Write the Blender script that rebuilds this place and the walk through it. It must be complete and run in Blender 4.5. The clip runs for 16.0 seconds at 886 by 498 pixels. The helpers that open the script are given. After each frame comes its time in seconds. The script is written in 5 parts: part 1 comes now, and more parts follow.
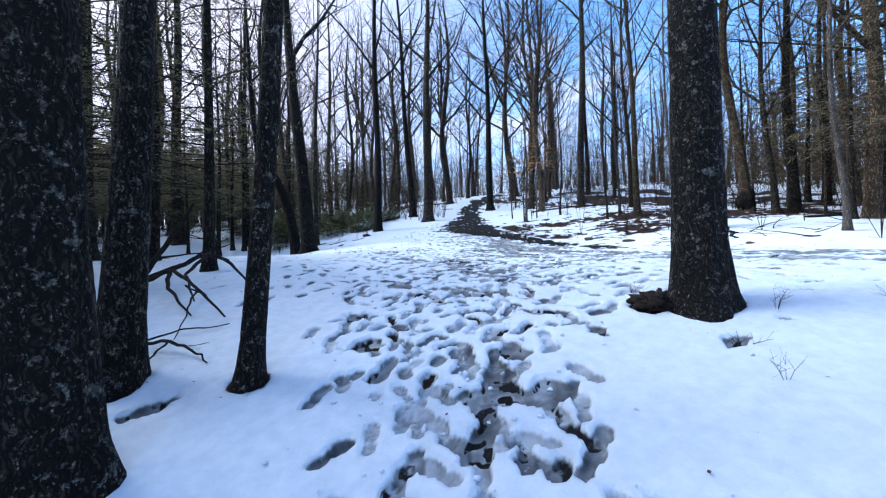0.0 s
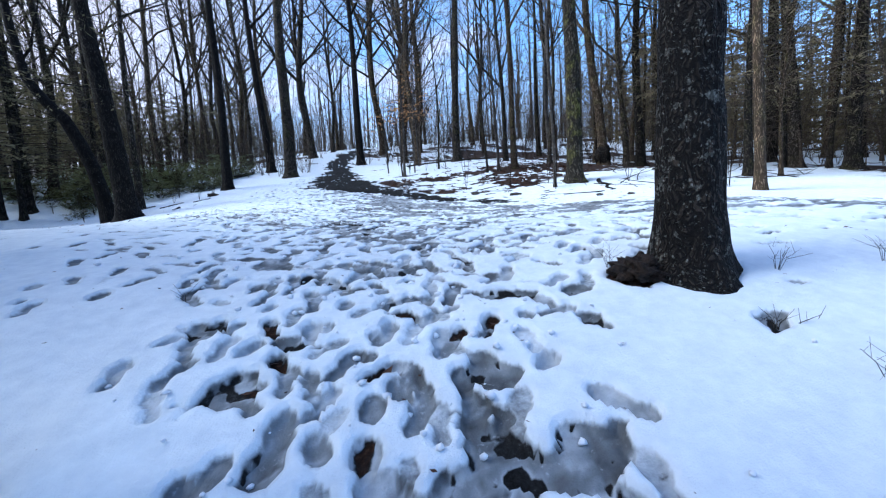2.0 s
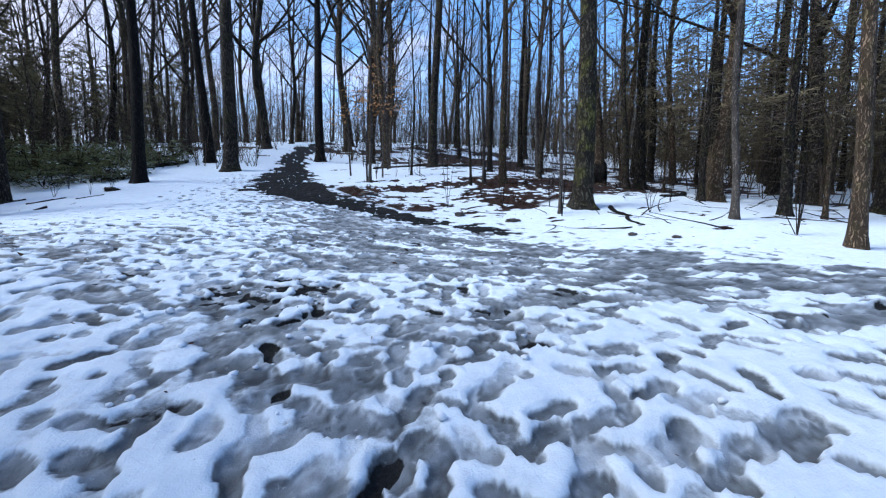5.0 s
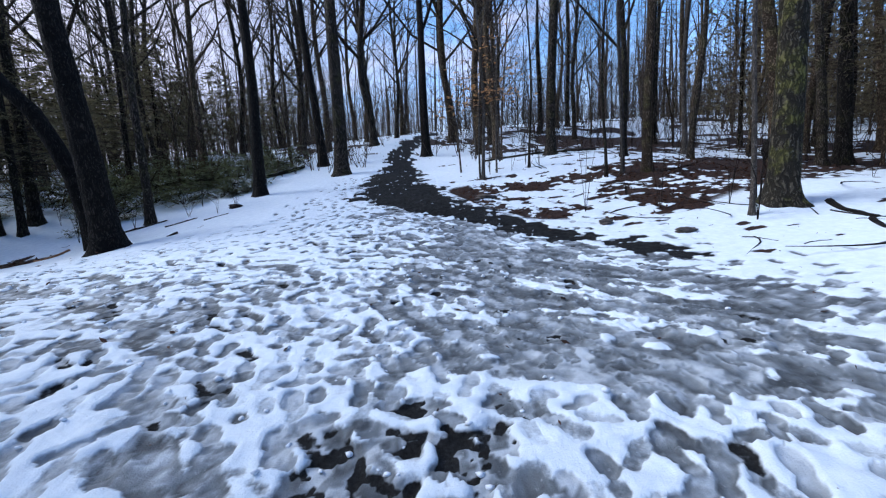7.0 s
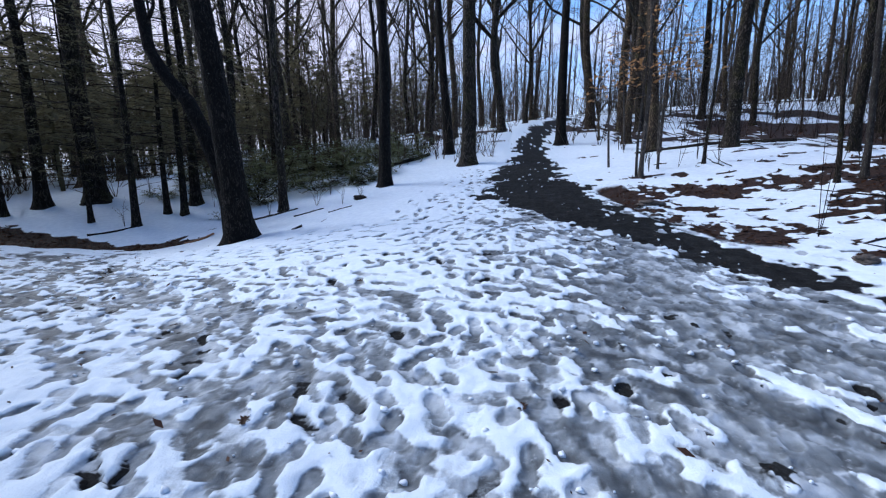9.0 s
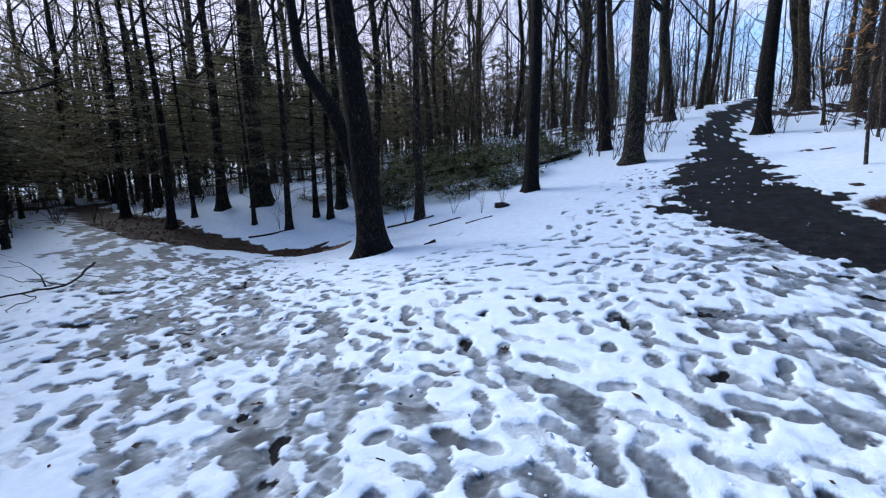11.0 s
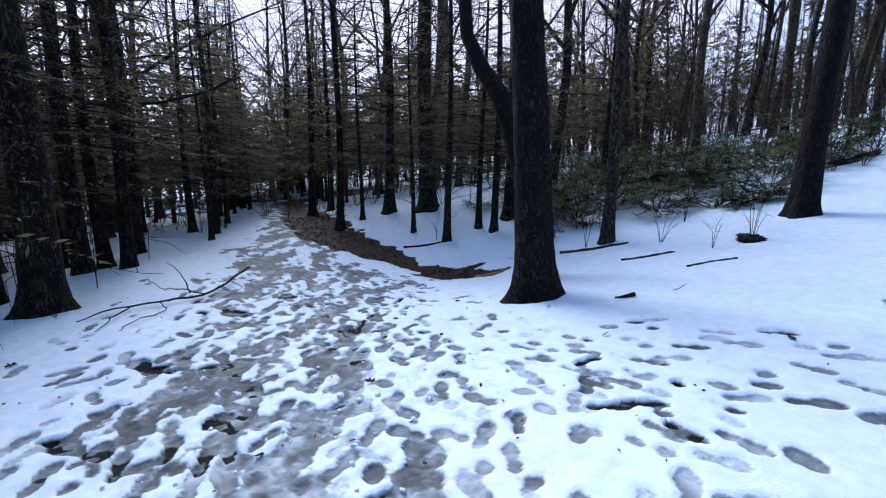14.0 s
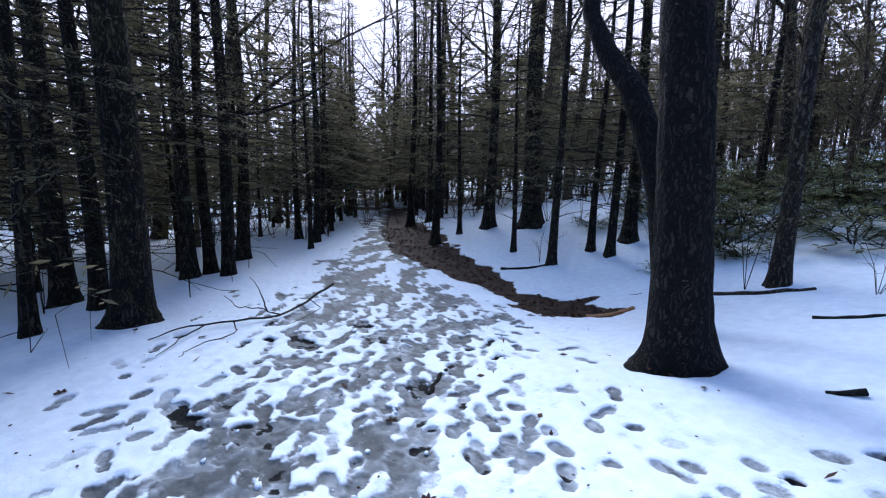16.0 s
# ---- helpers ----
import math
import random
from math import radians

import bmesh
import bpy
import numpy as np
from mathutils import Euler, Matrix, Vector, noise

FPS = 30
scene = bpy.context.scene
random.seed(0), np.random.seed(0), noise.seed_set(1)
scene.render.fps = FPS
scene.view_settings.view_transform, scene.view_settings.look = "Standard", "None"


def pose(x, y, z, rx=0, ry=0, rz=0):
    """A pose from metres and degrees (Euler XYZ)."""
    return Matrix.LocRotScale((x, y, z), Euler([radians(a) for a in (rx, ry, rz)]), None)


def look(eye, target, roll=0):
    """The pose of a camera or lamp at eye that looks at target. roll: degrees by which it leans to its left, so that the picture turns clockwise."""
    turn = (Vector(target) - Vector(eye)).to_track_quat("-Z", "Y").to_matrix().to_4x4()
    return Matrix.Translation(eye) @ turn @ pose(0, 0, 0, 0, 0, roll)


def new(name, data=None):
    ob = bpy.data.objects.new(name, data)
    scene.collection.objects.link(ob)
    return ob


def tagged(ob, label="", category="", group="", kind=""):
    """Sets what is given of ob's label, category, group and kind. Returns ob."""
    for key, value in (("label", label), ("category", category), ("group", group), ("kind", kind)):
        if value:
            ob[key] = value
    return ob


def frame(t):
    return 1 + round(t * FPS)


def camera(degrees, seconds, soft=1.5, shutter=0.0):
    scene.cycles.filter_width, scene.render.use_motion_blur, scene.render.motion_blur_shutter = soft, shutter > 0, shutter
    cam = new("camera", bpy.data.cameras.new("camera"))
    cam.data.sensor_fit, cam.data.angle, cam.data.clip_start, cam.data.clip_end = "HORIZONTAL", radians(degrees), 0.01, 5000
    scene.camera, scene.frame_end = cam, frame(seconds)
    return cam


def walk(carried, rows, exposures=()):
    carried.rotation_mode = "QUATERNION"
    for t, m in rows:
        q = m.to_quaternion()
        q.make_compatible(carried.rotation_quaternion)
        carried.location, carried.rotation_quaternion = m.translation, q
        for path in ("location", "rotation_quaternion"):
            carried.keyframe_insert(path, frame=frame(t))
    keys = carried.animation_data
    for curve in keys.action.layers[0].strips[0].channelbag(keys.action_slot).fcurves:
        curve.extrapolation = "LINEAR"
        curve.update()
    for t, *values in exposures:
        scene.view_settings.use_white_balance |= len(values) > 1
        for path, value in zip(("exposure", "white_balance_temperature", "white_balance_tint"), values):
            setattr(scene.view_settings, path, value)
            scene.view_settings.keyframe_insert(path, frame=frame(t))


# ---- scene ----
cam = camera(94.7, 16.0, soft=1.2)
METRES, EYE, TILT, LEAN, TURN = 12.5, 1.45, 1.0, 1.4, 0.0
ROWS = [
    (0.0, 0.0, 0.0, 0.0, 0.0, 0.0, -0.0),
    (0.5, -0.0118, 0.0188, -0.0007, -3.37, -0.67, 0.58),
    (1.0, -0.016, 0.0442, -0.0024, -7.43, -2.54, 1.01),
    (1.5, -0.0217, 0.0788, -0.0015, -12.14, -4.85, 1.67),
    (2.0, -0.0207, 0.1119, 0.0014, -18.57, -6.25, 1.75),
    (2.5, -0.0156, 0.1506, 0.0108, -18.15, -2.51, 1.06),
    (3.0, -0.0177, 0.1909, 0.0147, -17.73, -2.37, -0.64),
    (3.5, -0.0058, 0.227, 0.0193, -18.8, -5.12, -2.85),
    (6.0, 0.0406, 0.3915, 0.0529, -25.21, -6.42, -0.86),
    (6.5, 0.0412, 0.4266, 0.0613, -16.33, -6.67, 0.33),
    (7.0, 0.0301, 0.4541, 0.0776, -9.57, -8.7, 1.22),
    (7.5, 0.0273, 0.4802, 0.0859, -3.92, -10.03, 1.4),
    (8.0, 0.0208, 0.5096, 0.0892, 0.09, -10.85, 0.38),
    (10.5, -0.0251, 0.6607, 0.1096, 19.66, -10.01, -0.06),
    (11.0, -0.04, 0.6873, 0.1099, 25.63, -11.18, 0.3),
    (11.5, -0.0469, 0.7171, 0.1096, 31.18, -11.9, 0.47),
    (12.0, -0.0603, 0.7465, 0.1103, 35.44, -12.65, 0.34),
    (12.5, -0.0737, 0.7695, 0.1127, 39.06, -12.92, 0.1),
    (13.0, -0.0905, 0.7984, 0.1147, 42.63, -12.5, -0.19),
    (13.5, -0.1162, 0.8179, 0.1161, 46.24, -11.76, -0.44),
    (14.0, -0.1368, 0.8356, 0.1168, 50.02, -11.02, -0.53),
    (14.5, -0.1557, 0.855, 0.1188, 53.85, -10.44, -0.63),
    (15.0, -0.1755, 0.8665, 0.1196, 57.64, -10.11, -0.72),
    (15.5, -0.1912, 0.8763, 0.1212, 61.39, -10.02, -0.79),
    (16.0, -0.2063, 0.8901, 0.121, 64.46, -9.94, -1.04),
]
walk(cam, [(t, pose(0, 0, EYE, TILT, LEAN, TURN) @ pose(METRES * x, METRES * y, METRES * z, 90 + pitch, roll, yaw)) for t, x, y, z, yaw, pitch, roll in ROWS],
     exposures=[(0.0, 1.8, 5140, 3), (2.0, 1.72, 5080, 2), (4.0, 1.55, 5080, 2), (7.0, 1.33, 5120, 5), (10.5, 1.38, 5120, 6), (12.0, 1.42, 5040, 4), (13.5, 1.55, 5020, 5), (16.0, 1.86, 4980, 8)])

# ---- light: a low sun behind thin cloud, blue sky above the wood ----
world = bpy.data.worlds.new("world")
scene.world = world
world.use_nodes = True
wn, wl = world.node_tree.nodes, world.node_tree.links
wn.clear()
SKY_STRENGTH = 0.105
sky = wn.new("ShaderNodeTexSky")
sky.sky_type, sky.sun_disc = "NISHITA", False
sky.sun_elevation, sky.sun_rotation = radians(38), radians(-95)
sky.air_density, sky.dust_density, sky.ozone_density = 1.0, 0.3, 2.2
wc = wn.new("ShaderNodeTexCoord")
wm = wn.new("ShaderNodeMapping")
wm.inputs["Scale"].default_value = (1.0, 1.0, 2.6)
wl.new(wc.outputs["Generated"], wm.inputs["Vector"])
wz = wn.new("ShaderNodeTexNoise")
wz.inputs["Scale"].default_value, wz.inputs["Detail"].default_value, wz.inputs["Roughness"].default_value = 2.3, 7, 0.55
wl.new(wm.outputs["Vector"], wz.inputs["Vector"])
wr = wn.new("ShaderNodeValToRGB")
wr.color_ramp.elements[0].position, wr.color_ramp.elements[1].position = 0.5, 0.68
wr.color_ramp.elements[1].color = (0.85, 0.85, 0.85, 1)
wl.new(wz.outputs["Fac"], wr.inputs["Fac"])
wsep = wn.new("ShaderNodeSeparateXYZ")
wl.new(wc.outputs["Generated"], wsep.inputs[0])
whaze = wn.new("ShaderNodeMapRange")
whaze.interpolation_type = "SMOOTHSTEP"
whaze.inputs["From Min"].default_value, whaze.inputs["From Max"].default_value = 0.03, 0.36
whaze.inputs["To Min"].default_value, whaze.inputs["To Max"].default_value = 0.75, 0.0
wl.new(wsep.outputs["Z"], whaze.inputs["Value"])
wdot = wn.new("ShaderNodeVectorMath")
wdot.operation = "DOT_PRODUCT"
wdot.inputs[1].default_value = (-0.93, 0.3, 0.2)
wl.new(wc.outputs["Generated"], wdot.inputs[0])
wglow = wn.new("ShaderNodeMapRange")
wglow.interpolation_type = "SMOOTHSTEP"
wglow.inputs["From Min"].default_value, wglow.inputs["From Max"].default_value = 0.1, 0.75
wglow.inputs["To Max"].default_value = 0.92
wl.new(wdot.outputs["Value"], wglow.inputs["Value"])
wveil = wn.new("ShaderNodeMath")
wveil.operation = "MAXIMUM"
wl.new(whaze.outputs["Result"], wveil.inputs[0])
wl.new(wglow.outputs["Result"], wveil.inputs[1])
wsum = wn.new("ShaderNodeMath")
wsum.operation = "MAXIMUM"
wx = wn.new("ShaderNodeMix")
wx.data_type = "RGBA"
wl.new(wr.outputs["Color"], wsum.inputs[0])
wl.new(wveil.outputs[0], wsum.inputs[1])
wl.new(wsum.outputs[0], wx.inputs["Factor"])
wl.new(sky.outputs["Color"], wx.inputs[6])
wx.inputs[7].default_value = (4.1, 3.4, 3.45, 1)
wb = wn.new("ShaderNodeBackground")
wb.inputs["Strength"].default_value = SKY_STRENGTH
wo = wn.new("ShaderNodeOutputWorld")
wl.new(wx.outputs[2], wb.inputs["Color"])
wl.new(wb.outputs["Background"], wo.inputs["Surface"])
sun_data = bpy.data.lights.new("sun", "SUN")
sun_data.energy, sun_data.angle, sun_data.color = 2.05, radians(30), (1.0, 0.88, 0.76)
sun = new("sun", sun_data)
sun.matrix_world = look((-36, 10, 34), (0, 0, 0))

# ---- materials ----
def material(name, rough=0.8, spec=0.3):
    m = bpy.data.materials.new(name)
    m.use_nodes = True
    b = m.node_tree.nodes["Principled BSDF"]
    b.inputs["Roughness"].default_value = rough
    b.inputs["Specular IOR Level"].default_value = spec
    return m, m.node_tree.nodes, m.node_tree.links, b


def coords(n, l, scale=(1, 1, 1), kind="Object"):
    c = n.new("ShaderNodeTexCoord")
    g = n.new("ShaderNodeMapping")
    g.inputs["Scale"].default_value = scale
    l.new(c.outputs[kind], g.inputs["Vector"])
    return g.outputs["Vector"]


def noisy(n, l, vec, scale, detail=4, rough=0.6):
    t = n.new("ShaderNodeTexNoise")
    t.inputs["Scale"].default_value, t.inputs["Detail"].default_value, t.inputs["Roughness"].default_value = scale, detail, rough
    l.new(vec, t.inputs["Vector"])
    return t.outputs["Fac"]


def ramp(n, l, fac, *stops):
    r = n.new("ShaderNodeValToRGB")
    e = r.color_ramp.elements
    while len(e) < len(stops):
        e.new(0.5)
    for k, (p, c) in zip(e, stops):
        k.position, k.color = p, (*c, 1) if len(c) == 3 else c
    l.new(fac, r.inputs["Fac"])
    return r.outputs["Color"]


def blend(n, l, fac, a, b, mode="MIX"):
    x = n.new("ShaderNodeMix")
    x.data_type, x.blend_type = "RGBA", mode
    if isinstance(fac, (int, float)):
        x.inputs["Factor"].default_value = fac
    else:
        l.new(fac, x.inputs["Factor"])
    for k, v in ((6, a), (7, b)):
        if isinstance(v, tuple):
            x.inputs[k].default_value = (*v, 1)
        else:
            l.new(v, x.inputs[k])
    return x.outputs[2]


def calc(n, l, op, a, b=0.0, clamp=False):
    x = n.new("ShaderNodeMath")
    x.operation, x.use_clamp = op, clamp
    for k, v in ((0, a), (1, b)):
        if isinstance(v, (int, float)):
            x.inputs[k].default_value = v
        else:
            l.new(v, x.inputs[k])
    return x.outputs[0]


def step(n, l, v, lo, hi):
    r = n.new("ShaderNodeMapRange")
    r.interpolation_type = "SMOOTHSTEP"
    r.inputs["From Min"].default_value, r.inputs["From Max"].default_value = lo, hi
    l.new(v, r.inputs["Value"])
    return r.outputs["Result"]


def relief(n, l, b, h, strength, distance):
    k = n.new("ShaderNodeBump")
    k.inputs["Strength"].default_value, k.inputs["Distance"].default_value = strength, distance
    l.new(h, k.inputs["Height"])
    l.new(k.outputs["Normal"], b.inputs["Normal"])


def bark(name, dark, pale, lichen=0.0, moss=0.0, furrow=18.0):
    """Furrowed bark in long plates, its relief shaded in the colour too, with crusts of pale lichen and a green cast of
    moss.
    """
    m, n, l, b = material(name, 0.85, 0.2)
    iso = coords(n, l)
    wob = n.new("ShaderNodeTexNoise")
    wob.inputs["Scale"].default_value, wob.inputs["Detail"].default_value = 7.0, 3
    l.new(iso, wob.inputs["Vector"])
    shift = n.new("ShaderNodeVectorMath")
    shift.operation = "MULTIPLY_ADD"
    shift.inputs[1].default_value = (0.17, 0.17, 0.17)
    l.new(wob.outputs["Color"], shift.inputs[0])
    l.new(iso, shift.inputs[2])
    squash = n.new("ShaderNodeMapping")
    squash.inputs["Scale"].default_value = (1, 1, 0.13)
    l.new(shift.outputs["Vector"], squash.inputs["Vector"])
    crack = n.new("ShaderNodeTexVoronoi")
    crack.feature = "DISTANCE_TO_EDGE"
    crack.inputs["Scale"].default_value = furrow * 1.5
    l.new(squash.outputs["Vector"], crack.inputs["Vector"])
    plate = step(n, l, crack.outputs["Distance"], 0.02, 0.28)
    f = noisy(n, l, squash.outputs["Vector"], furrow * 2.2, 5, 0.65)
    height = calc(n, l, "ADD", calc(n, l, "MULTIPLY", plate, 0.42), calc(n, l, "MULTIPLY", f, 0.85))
    # bump height also drives colour: shade painted into furrows, ridges lightened
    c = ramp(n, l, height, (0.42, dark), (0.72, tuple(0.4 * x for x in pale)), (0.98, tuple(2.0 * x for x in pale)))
    broad = noisy(n, l, iso, 1.7, 3)
    c = blend(n, l, step(n, l, broad, 0.4, 0.7), c, blend(n, l, 1.0, c, (0.45, 0.45, 0.45), "MULTIPLY"))
    info = n.new("ShaderNodeObjectInfo")
    gain = n.new("ShaderNodeCombineColor")
    k = calc(n, l, "ADD", calc(n, l, "MULTIPLY", info.outputs["Random"], 0.6), 0.65)
    for q in range(3):
        l.new(k, gain.inputs[q])
    c = blend(n, l, 1.0, c, gain.outputs["Color"], "MULTIPLY")
    if moss:
        c = blend(n, l, calc(n, l, "MULTIPLY", step(n, l, noisy(n, l, iso, 2.4, 5), 0.48, 0.62), moss), c, blend(n, l, plate, (0.03, 0.03, 0.008), (0.13, 0.125, 0.03)))
    if lichen:
        spots = step(n, l, noisy(n, l, iso, 13.0, 8, 0.72), 0.672 - 0.085 * lichen, 0.69 - 0.085 * lichen)
        small = step(n, l, noisy(n, l, iso, 30.0, 5, 0.7), 0.69 - 0.07 * lichen, 0.72 - 0.07 * lichen)
        both = calc(n, l, "MAXIMUM", spots, small)
        both = calc(n, l, "MULTIPLY", both, calc(n, l, "ADD", 0.35, calc(n, l, "MULTIPLY", plate, 0.65)))
        c = blend(n, l, calc(n, l, "MULTIPLY", both, 0.8), c, ramp(n, l, noisy(n, l, iso, 60, 4, 0.7), (0.3, (0.04, 0.04, 0.034)), (0.68, (0.3, 0.3, 0.265))))
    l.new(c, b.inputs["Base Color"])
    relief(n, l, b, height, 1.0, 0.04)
    return m


# these two are near black: shadow side of backlit trunks put into the colour
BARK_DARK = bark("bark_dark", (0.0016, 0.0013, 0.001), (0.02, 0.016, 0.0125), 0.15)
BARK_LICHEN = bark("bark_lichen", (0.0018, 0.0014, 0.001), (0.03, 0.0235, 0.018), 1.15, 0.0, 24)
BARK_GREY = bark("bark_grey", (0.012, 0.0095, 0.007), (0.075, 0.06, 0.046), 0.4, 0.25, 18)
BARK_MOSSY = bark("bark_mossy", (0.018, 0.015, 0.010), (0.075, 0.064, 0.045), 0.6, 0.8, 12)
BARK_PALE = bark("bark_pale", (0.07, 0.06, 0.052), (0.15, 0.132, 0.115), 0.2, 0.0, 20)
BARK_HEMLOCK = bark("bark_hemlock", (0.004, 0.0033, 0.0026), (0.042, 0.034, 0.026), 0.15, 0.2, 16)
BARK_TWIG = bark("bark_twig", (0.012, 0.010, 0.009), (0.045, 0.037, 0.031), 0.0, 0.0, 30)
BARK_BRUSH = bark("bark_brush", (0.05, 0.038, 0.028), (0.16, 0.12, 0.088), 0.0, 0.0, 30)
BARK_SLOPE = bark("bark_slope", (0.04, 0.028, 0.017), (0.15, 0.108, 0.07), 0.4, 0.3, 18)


def leafy(name, a, b_, rough=0.6, spec=0.3):
    m, n, l, b = material(name, rough, spec)
    g = n.new("ShaderNodeNewGeometry")
    c = blend(n, l, g.outputs["Random Per Island"], a, b_)
    c = blend(n, l, calc(n, l, "MULTIPLY", noisy(n, l, coords(n, l), 6, 3), 0.5), c, tuple(x * 0.5 for x in a))
    l.new(c, b.inputs["Base Color"])
    glow = n.new("ShaderNodeBsdfTranslucent")
    l.new(c, glow.inputs["Color"])
    thin = n.new("ShaderNodeMixShader")
    thin.inputs["Fac"].default_value = 0.42
    l.new(b.outputs["BSDF"], thin.inputs[1])
    l.new(glow.outputs["BSDF"], thin.inputs[2])
    l.new(thin.outputs["Shader"], n["Material Output"].inputs["Surface"])
    return m


NEEDLES = leafy("hemlock_needles", (0.1, 0.092, 0.052), (0.19, 0.172, 0.104), 0.9, 0.04)
NEEDLES_PINE = leafy("pine_needles", (0.12, 0.1, 0.058), (0.21, 0.175, 0.105), 0.9, 0.04)
LAUREL = leafy("laurel_leaf", (0.085, 0.1, 0.036), (0.17, 0.185, 0.085), 0.45, 0.35)
BEECH = leafy("beech_leaf", (0.30, 0.15, 0.05), (0.48, 0.27, 0.11), 0.7)
LITTER = leafy("dead_leaf", (0.026, 0.014, 0.009), (0.12, 0.06, 0.036), 0.65)


def rock_material():
    m, n, l, b = material("wet_stone", 0.6)
    v = coords(n, l)
    l.new(ramp(n, l, noisy(n, l, v, 9, 6), (0.3, (0.03, 0.026, 0.024)), (0.7, (0.12, 0.10, 0.085))), b.inputs["Base Color"])
    relief(n, l, b, noisy(n, l, v, 25, 5), 0.6, 0.02)
    return m


STONE = rock_material()


def clod_material():
    m, n, l, b = material("wet_mould", 0.7, 0.25)
    v = coords(n, l)
    l.new(ramp(n, l, noisy(n, l, v, 40, 5), (0.35, (0.004, 0.003, 0.0024)), (0.7, (0.035, 0.021, 0.014))), b.inputs["Base Color"])
    relief(n, l, b, noisy(n, l, v, 45, 5), 1.0, 0.04)
    return m


CLOD = clod_material()


def wood_material():
    m, n, l, b = material("split_wood", 0.7)
    v = coords(n, l, (3, 14, 14))
    l.new(ramp(n, l, noisy(n, l, v, 4, 5), (0.3, (0.14, 0.06, 0.025)), (0.7, (0.36, 0.19, 0.09))), b.inputs["Base Color"])
    relief(n, l, b, noisy(n, l, v, 8, 4), 0.5, 0.01)
    return m


SPLIT = wood_material()


def ground_material():
    """Old snow over slush, wet trail grit and leaf mould; what lies where is stored in the sheet, as is a slush tone
    with tread shading painted in.
    """
    m, n, l, b = material("snowy_ground", 0.6, 0.3)
    p = coords(n, l)
    def stored(name):
        a = n.new("ShaderNodeAttribute")
        a.attribute_name = name
        return a.outputs["Fac"]
    fine = noisy(n, l, p, 34, 4)
    mid = noisy(n, l, p, 9, 5)
    edge = calc(n, l, "MULTIPLY", calc(n, l, "SUBTRACT", fine, 0.5), 0.3)
    edge = calc(n, l, "ADD", edge, calc(n, l, "MULTIPLY", calc(n, l, "SUBTRACT", mid, 0.5), 0.3))
    snow = step(n, l, calc(n, l, "ADD", stored("snow"), edge), 0.3, 0.72)
    dirt = step(n, l, calc(n, l, "ADD", stored("dirt"), edge), 0.36, 0.6)
    leaf = step(n, l, calc(n, l, "ADD", stored("leaf"), edge), 0.4, 0.58)
    white = ramp(n, l, mid, (0.3, (0.59, 0.655, 0.73)), (0.65, (0.7, 0.76, 0.82)))
    specks = step(n, l, noisy(n, l, p, 46, 2), 0.76, 0.79)
    white = blend(n, l, calc(n, l, "MULTIPLY", specks, 0.6), white, (0.10, 0.075, 0.06))
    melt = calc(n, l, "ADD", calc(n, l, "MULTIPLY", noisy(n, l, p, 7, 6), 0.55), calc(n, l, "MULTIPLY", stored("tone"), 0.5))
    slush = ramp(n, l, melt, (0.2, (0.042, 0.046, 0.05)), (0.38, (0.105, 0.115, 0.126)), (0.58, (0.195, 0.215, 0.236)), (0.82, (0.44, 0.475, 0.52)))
    film = step(n, l, noisy(n, l, p, 22, 5, 0.7), 0.6, 0.72)
    slush = blend(n, l, calc(n, l, "MULTIPLY", film, 0.4), slush, (0.5, 0.53, 0.57))
    grit = ramp(n, l, calc(n, l, "ADD", calc(n, l, "MULTIPLY", noisy(n, l, p, 45, 5, 0.75), 0.6), calc(n, l, "MULTIPLY", noisy(n, l, p, 5, 6, 0.65), 0.4)), (0.35, (0.0048, 0.0048, 0.0049)), (0.56, (0.02, 0.0203, 0.0206)), (0.76, (0.088, 0.089, 0.091)))
    mould = ramp(n, l, noisy(n, l, p, 28, 5, 0.7), (0.3, (0.007, 0.005, 0.004)), (0.55, (0.03, 0.0165, 0.011)), (0.75, (0.1, 0.052, 0.032)))
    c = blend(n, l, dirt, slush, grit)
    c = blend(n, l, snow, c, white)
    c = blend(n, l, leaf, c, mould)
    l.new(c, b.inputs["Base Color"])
    wet = calc(n, l, "MAXIMUM", snow, leaf)
    r = n.new("ShaderNodeMapRange")
    r.inputs["To Min"].default_value, r.inputs["To Max"].default_value = 0.6, 0.75
    l.new(wet, r.inputs["Value"])
    l.new(calc(n, l, "MAXIMUM", r.outputs["Result"], calc(n, l, "MULTIPLY", dirt, 0.75)), b.inputs["Roughness"])
    l.new(calc(n, l, "SUBTRACT", 0.17, calc(n, l, "MULTIPLY", dirt, 0.14)), b.inputs["Specular IOR Level"])
    rough = calc(n, l, "ADD", calc(n, l, "MULTIPLY", fine, 0.5), calc(n, l, "MULTIPLY", noisy(n, l, p, 120, 3), 0.35))
    rough = calc(n, l, "ADD", rough, calc(n, l, "MULTIPLY", snow, 0.5))
    relief(n, l, b, rough, 0.5, 0.025)
    return m


GROUND = ground_material()

# ---- the lie of the land ----
RELIEF = [1.461, 0.026, 0.122, 0.022, 0.048, 0.08, -0.047, 0.074, 0.013, -0.015, -0.117, -0.43, -0.472, -0.098, -0.092, -0.059, -0.083, 0.093, 0.047, 0.424, -0.032, 0.006, 0.207, 0.263, 0.044, -0.118, 0.089, 0.11, 0.104, -0.229, 0.19, -0.249, 0.132, -0.009, -0.662, 0.136, 0.03, 0.022, 0.268, 0.369, -0.203, 0.054, -0.023, 0.046, 0.289]
BUMPS = [(cx, cy) for cy in range(0, 21, 4) for cx in range(-12, 9, 4)]


